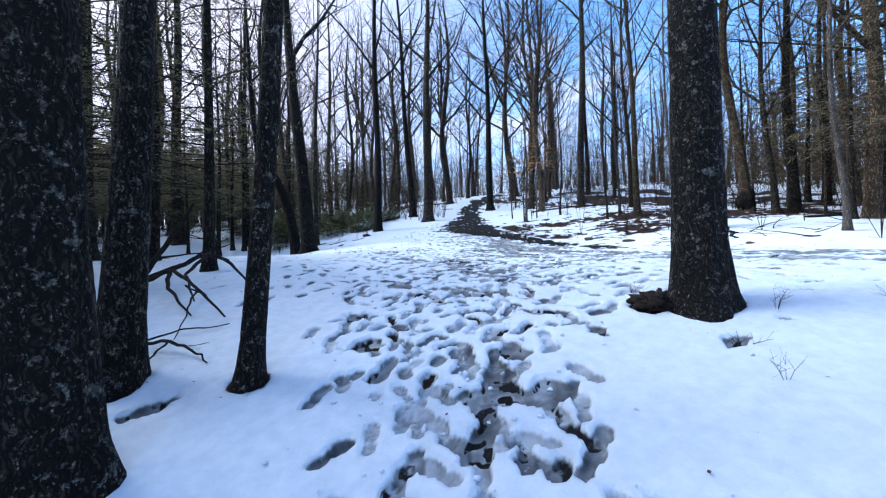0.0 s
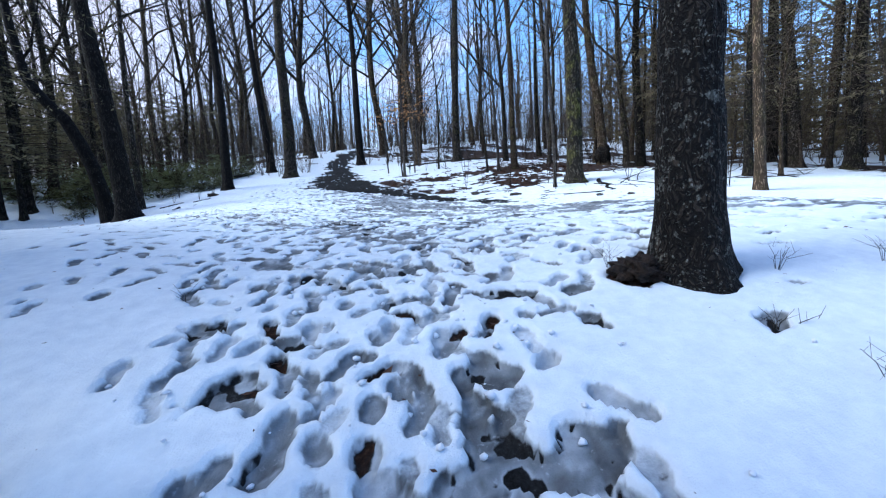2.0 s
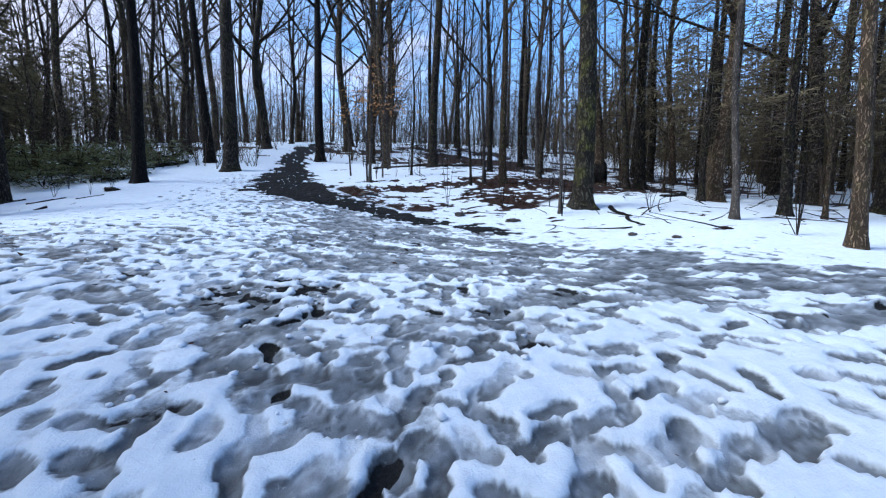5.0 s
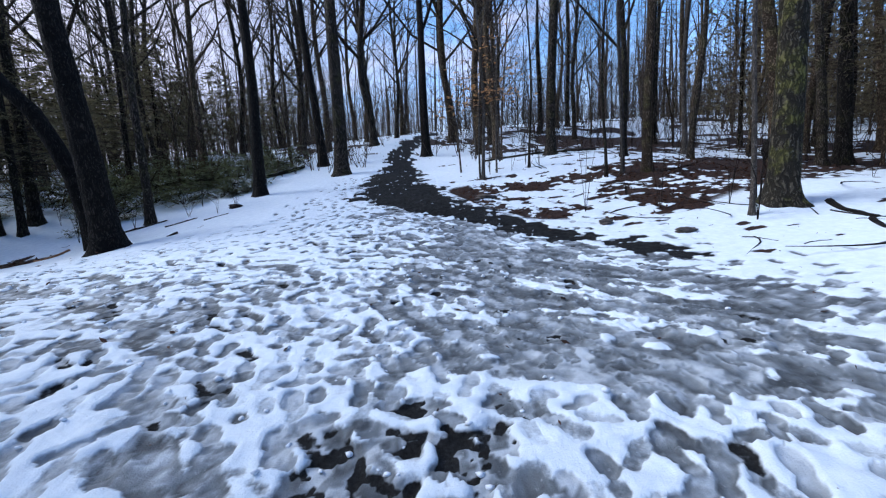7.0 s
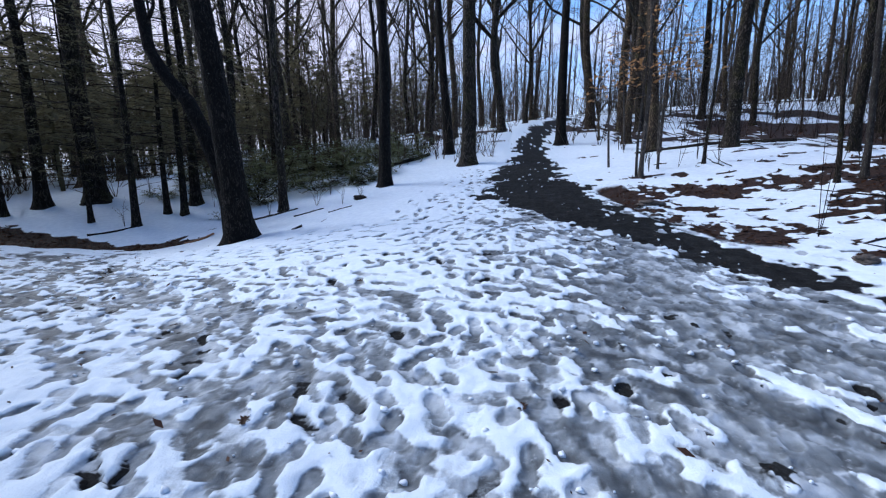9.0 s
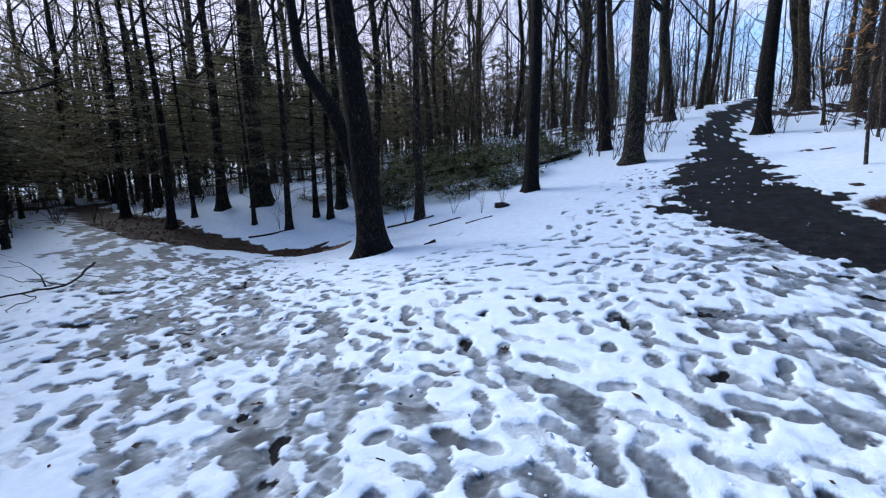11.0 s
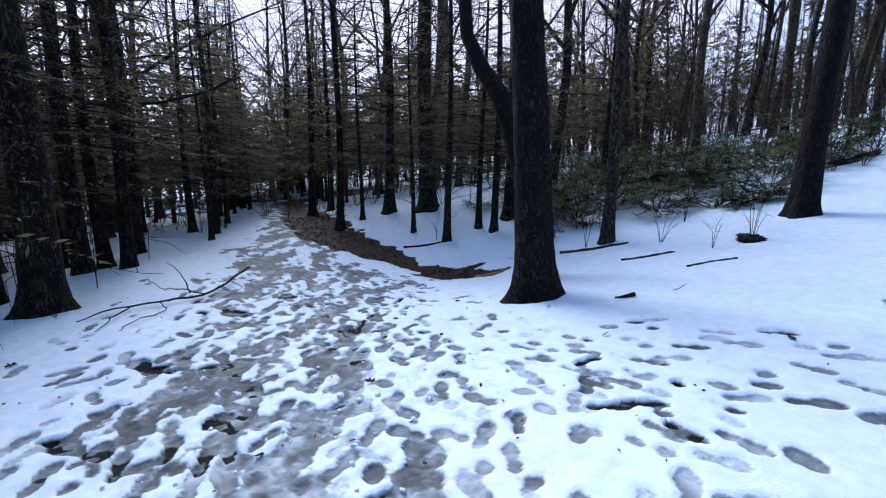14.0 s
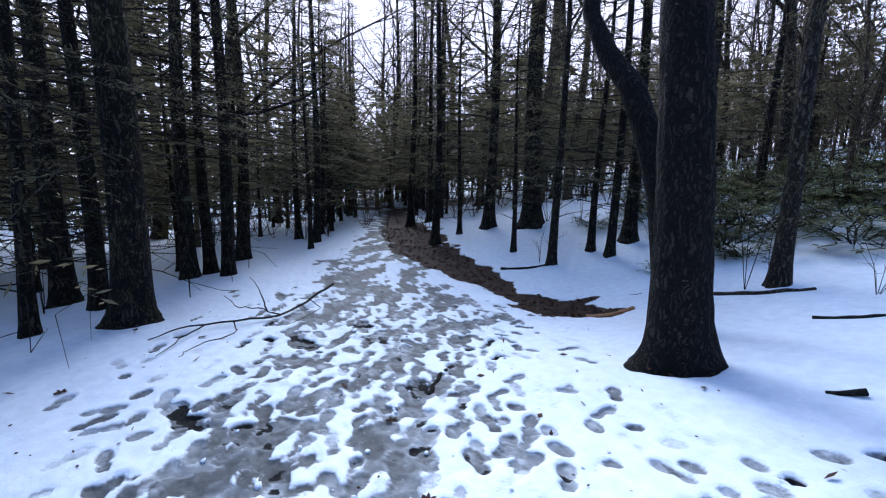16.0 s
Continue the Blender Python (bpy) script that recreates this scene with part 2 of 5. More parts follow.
def land(x, y):
    """Height of the ground at plan points, in metres."""
    x, y = np.asarray(x, float), np.asarray(y, float)
    u, v = 30 * np.tanh(x / 30), 32 * np.tanh((y - 10) / 32)
    terms = [1, u, v, u * u / 30, u * v / 30, v * v / 30, u * u * v / 900, v ** 3 / 900, u * v * v / 900]
    z = sum(c * t for c, t in zip(RELIEF, terms))
    for c, (cx, cy) in zip(RELIEF[9:], BUMPS):
        z = z + c * np.exp(-((x - cx) / 4) ** 2 - ((y - cy) / 4) ** 2)
    return z


def at(x, y, sink=0.0):
    return float(land(x, y)) - sink


def lattice(x, y, size, seed):
    g = np.random.RandomState(seed).rand(128, 128)
    a, b = x / size, y / size
    i, j = np.floor(a).astype(int), np.floor(b).astype(int)
    f, h = a - i, b - j
    f, h = f * f * (3 - 2 * f), h * h * (3 - 2 * h)
    i0, i1, j0, j1 = i % 128, (i + 1) % 128, j % 128, (j + 1) % 128
    return (g[i0, j0] * (1 - f) + g[i1, j0] * f) * (1 - h) + (g[i0, j1] * (1 - f) + g[i1, j1] * f) * h


def fractal(x, y, size, octaves, seed):
    total, weight = 0, 0
    for k in range(octaves):
        a = 0.6 + k * 1.1
        xr, yr = x * math.cos(a) - y * math.sin(a), x * math.sin(a) + y * math.cos(a)
        total = total + lattice(xr + 31.7 * k, yr - 17.3 * k, size / 2 ** k, seed + k) * 0.55 ** k
        weight += 0.55 ** k
    return total / weight


def smooth(v, lo, hi):
    t = np.clip((v - lo) / (hi - lo), 0, 1)
    return t * t * (3 - 2 * t)


def band(x, y, line):
    """Signed distance to a strip along a line of (x, y, half width): negative inside."""
    best = np.full(np.shape(x), 1e9)
    for (ax, ay, aw), (bx, by, bw) in zip(line, line[1:]):
        dx, dy = bx - ax, by - ay
        t = np.clip(((x - ax) * dx + (y - ay) * dy) / (dx * dx + dy * dy), 0, 1)
        best = np.minimum(best, np.hypot(x - ax - t * dx, y - ay - t * dy) - (aw + t * (bw - aw)))
    return best


GRIT = [(6.0, 42, .9), (3.2, 34, .8), (1.9, 28, .65), (1.65, 24, .55), (1.15, 19, .95), (1.05, 16.4, 1.1), (1.95, 14.2, .62), (3.1, 12.4, .36), (4.5, 10.5, .14)]
ROAD = [(1.7, 26, .7), (1.0, 19, 1.25), (1.2, 15, 1.5), (2.1, 11, 2.2), (3.0, 7.6, 2.45), (5.5, 4.9, 2.0), (12, 1.2, 1.5), (30, -8, 1.6)]
SIDE_PATH = [(-4.2, 9.9, .3), (-5.6, 11.3, 1.0), (-7.6, 12.7, 1.5), (-10.6, 13.5, 1.2), (-15, 15.2, 1.1), (-26, 18.5, .8), (-60, 24, .8)]
LEAF_RUN = [(-6.75, 15.75, .22), (-7.4, 15.6, .5), (-8.5, 15.4, .35), (-10.0, 15.35, .5), (-12, 15.1, .75), (-15.5, 15.8, .7), (-24, 18.6, .5)]
WELLS = [(2.21, 3.5, .33), (-4.78, 14.6, .41), (-1.46, 3.03, .14), (-2.02, 2.09, .3), (-2.49, 3.09, .22), (7.4, 11.75, .35), (-.75, 22.2, .38), (-2.96, 18.85, .26), (3.1, 26, .32), (6.8, 19.9, .25), (-8.55, 9.77, .3), (-3.2, 17.25, .12)]


def spread(lo, hi, cell, far_lo, far_hi, even_lo, even_hi):
    """Grid lines: fine from lo to hi, then a stretch of middling cells, then ever wider ones to the horizon."""
    mid = np.arange(lo, hi + cell / 2, cell)
    def tail(reach, even):
        out, s, d = [], cell, 0.0
        while d < reach:
            if s < .11 or d > even:
                s *= 1.05 if d < even else 1.1
            d += s
            out.append(d)
        return np.array(out)
    return np.concatenate([lo - tail(far_lo, even_lo)[::-1], mid, mid[-1] + tail(far_hi, even_hi)])


def footprints():
    """Plan place, heading, length and depth of every tread in the snow."""
    rng = np.random.RandomState(5)
    out = []
    def along(line, count, side, jitter, dirty):
        pts = np.array(line, float)
        seg = np.hypot(*np.diff(pts, axis=0).T)
        for _ in range(count):
            d = rng.rand() * seg.sum()
            k = int(np.searchsorted(np.cumsum(seg), d))
            k = min(k, len(seg) - 1)
            t = (d - (np.cumsum(seg)[k] - seg[k])) / seg[k]
            p = pts[k] + t * (pts[k + 1] - pts[k])
            h = math.atan2(*(pts[k + 1] - pts[k])[::-1])
            w = rng.normal(0, side)
            x, y = p[0] - w * math.sin(h), p[1] + w * math.cos(h)
            if rng.rand() < .93 and any((x - o[0]) ** 2 + (y - o[1]) ** 2 < (.024 if y > 5 else .017) for o in out[-1500:]):
                continue
            out.append((x, y, h + rng.normal(0, jitter), rng.uniform(.26, .32), rng.choice((.36, .48, .6, .72, .85, 1.0) if y > 5 else (.55, .7, .85, 1.0)), rng.rand() < dirty, rng.choice(3, p=(.62, .23, .15)), rng.rand()))
    along([(-.05, .6), (-.05, 2), (.15, 3.4), (.4, 5)], 340, .38, .5, .12)
    along([(-.7, 3.2), (-.6, 4.2), (-.3, 5.2)], 60, .3, .4, .3)
    along([(.9, 4.9), (.4, 3.9), (-.3, 4.3)], 60, .4, .6, .25)
    along([(.4, 4.6), (.2, 7), (-.8, 10.6)], 1050, 1.15, .6, .10)
    along([(-.6, 9.4), (-3.2, 10.9), (-6, 12.3), (-9, 13.3)], 2000, .9, .5, .16)
    along([(-2.4, 10.0), (-4.6, 11.0), (-6.6, 11.9)], 420, .55, .6, .35)
    along([(.1, 8), (-.3, 12.5), (0, 16), (.7, 22)], 900, .7, .4, .06)
    along([(-3.6, 12.7), (-1.5, 12.9), (.6, 14)], 170, .4, .4, .1)
    along([(-5.2, 12.9), (-4.2, 13.5), (-2.7, 14.0), (-1.2, 14.4)], 90, .16, .3, .3)
    along([(-4.6, 12.4), (-3.2, 13.2), (-1.6, 13.6)], 110, .22, .3, .2)
    along([(.6, 5.2), (2.0, 6.5), (2.2, 9.5)], 800, .9, .8, .1)
    along([(-1.2, 11.2), (.4, 11.6), (1.4, 12.2)], 120, .7, .6, .1)
    along([(.4, 6.6), (-.1, 9.2), (-.9, 10.9)], 600, .75, .6, .12)
    along([(.9, 5), (3.2, 5.0), (6, 3.2)], 190, .7, .4, .05)
    along([(.6, 16), (1.6, 11.5), (3.4, 8), (5.5, 5.6)], 2200, 1.15, .7, .10)
    along([(-2.6, 6.5), (-1.6, 9.0), (-3.5, 10.2)], 90, .8, .8, .05)
    return out


# bare holes trodden through to the leaf mould: place, half length, half width, heading
HOLES = [(.52, 4.6, .3, .1, .1), (.18, 3.95, .1, .2, 0), (.95, 3.82, .24, .09, -.5), (1.39, 3.62, .08, .1, 0), (1.22, 3.3, .07, .14, .3), (-.1, 4.56, .1, .24, .3), (-.83, 4.17, .16, .12, .6),
         (-.38, 3.75, .1, .17, .3), (-.67, 3.5, .2, .1, .7), (.4, 2.72, .17, .24, 0), (.2, 2.5, .1, .2, 0), (.66, 2.62, .13, .15, .7), (.4, 2.18, .13, .16, .2), (.17, 2.2, .09, .16, 0), (.54, 3.16, .12, .16, .4),
         (.06, 3.78, .17, .08, .7), (-.52, 3.0, .12, .1, .5), (2.02, 2.83, .13, .06, .3), (-2.0, 2.83, .22, .08, .6)]
MUD = [(1.88, 6.48, .2, .12, -.5), (.67, 7.37, .42, .24, .4), (.5, 7.68, .2, .1, 0), (.2, 7.25, .2, .28, .5), (.34, 6.97, .16, .22, 0), (2.42, 9.62, .14, .1, 0), (1.54, 8.44, .16, .06, 0), (.66, 6.8, .2, .1, .3),
       (-1.53, 12.32, .07, .07, 0), (-1.36, 12.64, .06, .07, 0), (-1.7, 11.9, .07, .07, 0), (-1.74, 10.57, .06, .07, 0), (-4.81, 10.15, .22, .05, .5), (-2.56, 10.08, .12, .09, 0), (-3.09, 9.69, .1, .08, 0),
       (.07, 11.45, .14, .1, 0), (.12, 12.37, .14, .1, 0), (-5.4, 11.1, .2, .12, .5), (-4.92, 11.21, .14, .1, 0), (-4.58, 10.91, .2, .1, .4), (-5.66, 12.38, .14, .1, .2), (-3.95, 12.4, .08, .06, 0), (-5.85, 10.65, .34, .1, .5), (-7.2, 11.6, .3, .12, .4)]


def ellipse(x, y, h):
    a, b = (x - h[0]) * math.cos(h[4]) + (y - h[1]) * math.sin(h[4]), -(x - h[0]) * math.sin(h[4]) + (y - h[1]) * math.cos(h[4])
    return np.hypot(a / h[2], b / h[3])


def build_ground():
    xs = spread(-7.4, 3.2, 0.0225, 420, 420, 6, 8)
    ys = spread(1.2, 14.4, 0.0225, 420, 520, 0, 6)
    x, y = np.meshgrid(xs, ys)
    base = land(x, y)
    base = base + (fractal(x, y, 2.2, 3, 3) - .5) * .10
    n1, n2 = fractal(x, y, .55, 4, 11), fractal(x, y, .16, 3, 23)
    n3 = fractal(x, y, 1.6, 3, 37)
    n4 = fractal(x, y, .07, 2, 91)
    road, grit, side, run = band(x, y, ROAD), band(x, y, GRIT), band(x, y, SIDE_PATH), band(x, y, LEAF_RUN)
    rag = (n3 - .5) * 1.3 + (n1 - .5) * .9
    wet = 1 - smooth(road + rag, -1.5, .6)
    wet = np.maximum(wet, (.66 + .24 * smooth(-x, 5.5, 8.5)) * (1 - smooth(side + rag, -.5, .8)))
    trod = 1 - smooth(band(x, y, [(.5, 5, .7), (.2, 7, 1.2), (-.8, 10, 1.2), (-4, 11.2, .9), (-7, 12.6, 1.0)]) + rag * .8, -.6, .8)
    trod = np.minimum(trod, .6)
    wet = np.maximum(wet, .7 * (1 - smooth(band(x, y, [(.7, 5.4, .4), (1.1, 7.3, 1.05), (1.0, 10, .8)]) + rag * .9, -.7, .8)))
    wet = np.maximum(wet, .84 * (1 - smooth(band(x, y, [(1.3, 6.2, .35), (2.5, 6.8, .8), (3.8, 7.0, .6)]) + rag * .7, -.4, .6)))
    wet = np.maximum(wet, trod)
    cross = math.radians(-35)
    xr, yr = x * math.cos(cross) + y * math.sin(cross), -x * math.sin(cross) + y * math.cos(cross)
    streak = fractal(xr * .6, yr * 1.2, .34, 4, 51)
    snow = smooth(streak - (wet * .603 - .02) + (n2 - .5) * .5, -.10, .11)
    snow = np.where(wet < .03, 1, snow)
    bare = 1 - smooth(grit + (n1 - .5) * 1.1 + (n2 - .5) * .8, -.14, .14)
    snow = snow * (1 - bare)
    snow = np.maximum(snow, .8 * smooth(n2 * .35 + n4 * .35 + n1 * .3, .6, .67) * bare)
    bare = bare * (1 - smooth(snow, .3, .7))
    dirt = bare.copy()
    dirt = np.maximum(dirt, .75 * smooth(n1 * .5 + n2 * .5 + .055 * (1 - smooth(side, -.7, .1)), .68, .74) * wet)
    leaf = 1 - smooth(run + (n1 - .5) * .7 + (n2 - .5) * .3, -.1, .1)
    patch = smooth(fractal(x, y, 2.4, 4, 71) * .65 + n2 * .35, .475, .545) * smooth(band(x, y, [(2.9, 15.6, .3), (3.4, 14.2, .5), (5.8, 14.4, 1.4), (8, 14.6, .9), (14, 17, 4), (10, 26, 4)]) * -1, -1.6, .1)
    bank = smooth(band(x, y, [(2.6, 17, .5), (3.6, 15.2, .9), (5.6, 14.2, 1.3), (7.4, 14.4, 1.6), (11, 15.2, 1.6)]), 1.4, -.4)
    patch = np.maximum(patch, smooth(fractal(x, y, 1.1, 4, 77) * .6 + n2 * .25 + n1 * .15 + .075 * bank, .565, .61) * smooth(bank, .05, .5))
    flecks = smooth(fractal(x * .6, y * 1.6, .5, 3, 79) * .7 + n2 * .3, .665, .70) * smooth(road, .15, .5) * smooth(x, 2.5, 3.5) * (1 - smooth(y, 22, 30)) * smooth(y, 7.0, 9.5)
    patch = np.maximum(patch, flecks)
    far_patch = smooth(fractal(x, y, 2.2, 5, 83) * .75 + n2 * .25, .55, .60) * smooth(np.hypot(x + 1, y - 8), 12, 17)
    far_patch = far_patch * np.maximum(smooth(np.hypot(x + 1, y - 8), 19, 23), smooth(x, 1.5, 3))
    leaf = np.maximum(leaf, np.maximum(patch, .9 * far_patch))
    leaf = np.maximum(leaf, .38 * smooth(n2 * .5 + n1 * .3 + n3 * .2, .52, .6) * (1 - smooth(side, -.7, .2)))
    leaf = leaf * (1 - smooth(-grit, -.35, .1))
    for wx_, wy_, wr_ in WELLS:
        d = np.hypot(x - wx_, y - wy_) - wr_ * .74
        dip = 1 - smooth(d + (n2 - .5) * .12, -.03, .09)
        leaf = np.maximum(leaf, dip)
    d = np.hypot((x - 1.88) / .24, (y - 3.6) / .17)
    leaf = np.maximum(leaf, 1 - smooth(d + (n2 - .5) * .5, .8, 1.1))
    deep, lip, mud, mould = (np.zeros_like(x) for _ in range(4))
    fleck = fractal(xr * .8, yr * 1.25, .19, 3, 57)
    tone = .43 + (fleck - .5) * 1.6 + (n2 - .5) * .8 + (n3 - .5) * .5
    for fx, fy, h, size, press, dirty, tread, shade in footprints():
        i0, i1 = np.searchsorted(xs, (fx - .3, fx + .3))
        j0, j1 = np.searchsorted(ys, (fy - .3, fy + .3))
        if i1 - i0 < 4 or j1 - j0 < 4:
            continue
        win = (slice(j0, j1), slice(i0, i1))
        px, py = x[win] - fx, y[win] - fy
        a, b = px * math.cos(h) + py * math.sin(h), -px * math.sin(h) + py * math.cos(h)
        sole = np.hypot((a - size * .17) / (size * .315), b / (size * .20))
        heel = np.hypot((a + size * .27) / (size * .21), b / (size * .165))
        waist = np.hypot((a + size * .05) / (size * .25), b / (size * .125))
        r = np.minimum(np.minimum(sole, heel), waist) if tread == 0 else sole if tread == 1 else heel
        r = r + (n2[win] - .5) * .14
        pit = (1 - smooth(r, .78, 1.16)) * press
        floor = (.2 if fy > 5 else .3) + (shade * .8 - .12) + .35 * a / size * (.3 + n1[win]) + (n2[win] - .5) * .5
        # dark ring inside the print's edge: rim shade put into the tone
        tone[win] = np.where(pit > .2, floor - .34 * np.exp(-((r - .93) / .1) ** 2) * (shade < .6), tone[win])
        deep[win] = np.maximum(deep[win], pit)
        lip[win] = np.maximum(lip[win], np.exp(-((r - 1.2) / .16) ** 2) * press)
        if dirty:
            soil = pit * np.clip((n1[win] * .4 + n2[win] * .3 + n4[win] * .3 - .43) / .16, 0, 1)
            mud[win] = np.maximum(mud[win], soil)
            if shade > .5 and fy < 5:
                mould[win] = np.maximum(mould[win], soil * .75)
    for h in HOLES + MUD:
        i0, i1 = np.searchsorted(xs, (h[0] - .6, h[0] + .6))
        j0, j1 = np.searchsorted(ys, (h[1] - .6, h[1] + .6))
        win = (slice(j0, j1), slice(i0, i1))
        hole = 1 - smooth(ellipse(x[win], y[win], h) + (n2[win] - .5) * 2.6 + (n1[win] - .5) * 1.2, .6, 1.0)
        deep[win] = np.maximum(deep[win], hole)
        mud[win] = np.maximum(mud[win], hole * smooth(n4[win] * .5 + n2[win] * .5, .42, .58))
        if h in HOLES:
            mould[win] = np.maximum(mould[win], .45 * hole * smooth(n2[win], .5, .66))
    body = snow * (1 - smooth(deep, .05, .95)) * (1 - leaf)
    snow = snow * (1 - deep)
    dirt = np.maximum(dirt, mud)
    leaf = np.maximum(leaf, mould)
    snow = snow * (1 - leaf)
    pack = .02 - .006 * wet + .022 * (1 - smooth(y, 4.0, 6.5))
    z = base + pack * body * (.8 + .4 * n1) + .004 * lip * snow + (n2 - .5) * .02 * (.3 + wet) + (n4 - .5) * .034 * np.maximum(wet, deep) + (fleck - .5) * .03 * wet * (1 - .5 * bare) + (n1 - .5) * .03 * wet - .025 * mud - .008 * deep * (1 - body) + .005 * lip * wet
    z = z - .05 * (1 - smooth(run, -.3, .35))
    ny, nx = x.shape
    idx = np.arange(nx * ny).reshape(ny, nx)
    quads = np.stack([idx[:-1, :-1], idx[:-1, 1:], idx[1:, 1:], idx[1:, :-1]], -1).reshape(-1, 4)
    mesh = bpy.data.meshes.new("ground")
    mesh.vertices.add(nx * ny)
    mesh.vertices.foreach_set("co", np.stack([x, y, z], -1).astype(np.float32).ravel())
    mesh.loops.add(quads.size)
    mesh.loops.foreach_set("vertex_index", quads.astype(np.int32).ravel())
    mesh.polygons.add(len(quads))
    mesh.polygons.foreach_set("loop_start", np.arange(0, quads.size, 4, dtype=np.int32))
    mesh.polygons.foreach_set("use_smooth", np.ones(len(quads), bool))
    mesh.update(calc_edges=True)
    # side path darker; print lips lightened in colour as if catching light
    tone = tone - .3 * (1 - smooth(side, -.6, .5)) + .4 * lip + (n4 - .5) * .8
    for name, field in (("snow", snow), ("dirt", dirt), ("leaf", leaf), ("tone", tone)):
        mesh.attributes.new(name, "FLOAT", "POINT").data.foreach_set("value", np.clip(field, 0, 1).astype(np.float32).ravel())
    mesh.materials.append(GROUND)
    tagged(new("ground", mesh), "trodden snow with slush, wet grit and leaf litter", "ground", kind="structure")
    return xs, ys, z, leaf, snow


GX, GY, GZ, GLEAF, GSNOW = build_ground()


def cell_of(x, y):
    return min(len(GY) - 1, int(np.searchsorted(GY, y))), min(len(GX) - 1, int(np.searchsorted(GX, x)))


def surface(x, y):
    """Height of the finished surface, snow included."""
    return float(GZ[cell_of(x, y)])


# ---- shapes ----
class Shape:
    """Gathers tubes and leaves into one mesh."""
    def __init__(self):
        self.v, self.f, self.n = [], [], 0

    def add(self, verts, faces):
        self.v.append(np.asarray(verts, float))
        self.f.extend([[i + self.n for i in f] for f in faces])
        self.n += len(verts)

    def tube(self, pts, radii, sides=5, rough=None, cap=False):
        pts, radii = np.asarray(pts, float), np.asarray(radii, float)
        tan = np.gradient(pts, axis=0)
        tan /= np.linalg.norm(tan, axis=1)[:, None] + 1e-9
        mean = tan.mean(0)
        ref = np.array((1.0, 0, 0)) if abs(mean[0]) < .6 * np.linalg.norm(mean) else np.array((0, 0, 1.0))
        u = np.cross(tan, ref)
        u /= np.linalg.norm(u, axis=1)[:, None] + 1e-9
        w = np.cross(tan, u)
        a = np.arange(sides) * 2 * math.pi / sides
        r = radii[:, None] * np.ones(sides)
        if rough is not None:
            r = r * rough(pts[:, 2][:, None] + 0 * r, a[None, :] + 0 * r)
        ring = pts[:, None, :] + r[..., None] * (np.cos(a)[None, :, None] * u[:, None, :] + np.sin(a)[None, :, None] * w[:, None, :])
        k = len(pts)
        faces = [[i * sides + j, i * sides + (j + 1) % sides, (i + 1) * sides + (j + 1) % sides, (i + 1) * sides + j] for i in range(k - 1) for j in range(sides)]
        if cap:
            faces.append(list(range(sides))[::-1])
            faces.append([(k - 1) * sides + j for j in range(sides)])
        self.add(ring.reshape(-1, 3), faces)

    def blades(self, centre, along, across):
        """Many lozenge leaves at once: arrays of centres, half lengths and half widths."""
        c, a, b = (np.asarray(k, float) for k in (centre, along, across))
        v = np.stack([c - a, c + b, c + a, c - b], 1).reshape(-1, 3)
        self.add(v, [[4 * i, 4 * i + 1, 4 * i + 2, 4 * i + 3] for i in range(len(c))])

    def mesh(self, name, mat, soft=True):
        m = bpy.data.meshes.new(name)
        m.from_pydata(np.concatenate(self.v).tolist() if self.v else [], [], self.f)
        if soft:
            m.polygons.foreach_set("use_smooth", np.ones(len(m.polygons), bool))
        m.materials.append(mat)
        return m


def part(name, mesh, parent, label=""):
    ob = new(name, mesh)
    ob.parent = parent
    return tagged(ob, label)


def ridged(rng, depth=.10, flutes=15):
    """Furrows and buttresses round a trunk, as a factor on its radius."""
    ph = rng.uniform(0, 6.28, 6)
    s = int(rng.randint(0, 900))
    def f(z, a):
        big = .05 * np.sin(2 * a + ph[0] + .5 * z) + .035 * np.sin(3 * a + ph[1] - .4 * z)
        foot = np.exp(-np.maximum(z, 0) / .22) * (.18 * np.maximum(0, np.sin(2.5 * a + ph[2])) + .12 * np.sin(5 * a + ph[3]))
        ru = lattice(a * flutes / 6.28318 * 2.0, z * 3.0 + 40, 1.0, s) + .6 * lattice(a * flutes / 6.28318 * 4.0, z * 8 + 40, 1.0, s + 1)
        seam = .5 + .5 * np.cos(a)
        return 1 + big + foot + depth * (ru - .8) * (1 - .6 * (seam > .985))
    return f


def flare(z, r):
    return r * (1 + .62 * np.exp(-np.maximum(z, 0) / .17) + .15 * np.exp(-np.maximum(z, 0) / .6))


def limb(shape, rng, p, d, length, r, level, sides):
    """A bough that bends up towards the light, with its forks."""
    k = 6 if level == 0 else 4 if level == 1 else 3
    pts, d = [np.array(p)], np.array(d, float)
    for i in range(k - 1):
        d = d + rng.normal(0, .13 + .05 * level, 3) + np.array((0, 0, .10))
        d /= np.linalg.norm(d)
        pts.append(pts[-1] + d * length / (k - 1))
    shape.tube(pts, np.linspace(r, max(.004, r * .25), k), sides)
    return pts, d


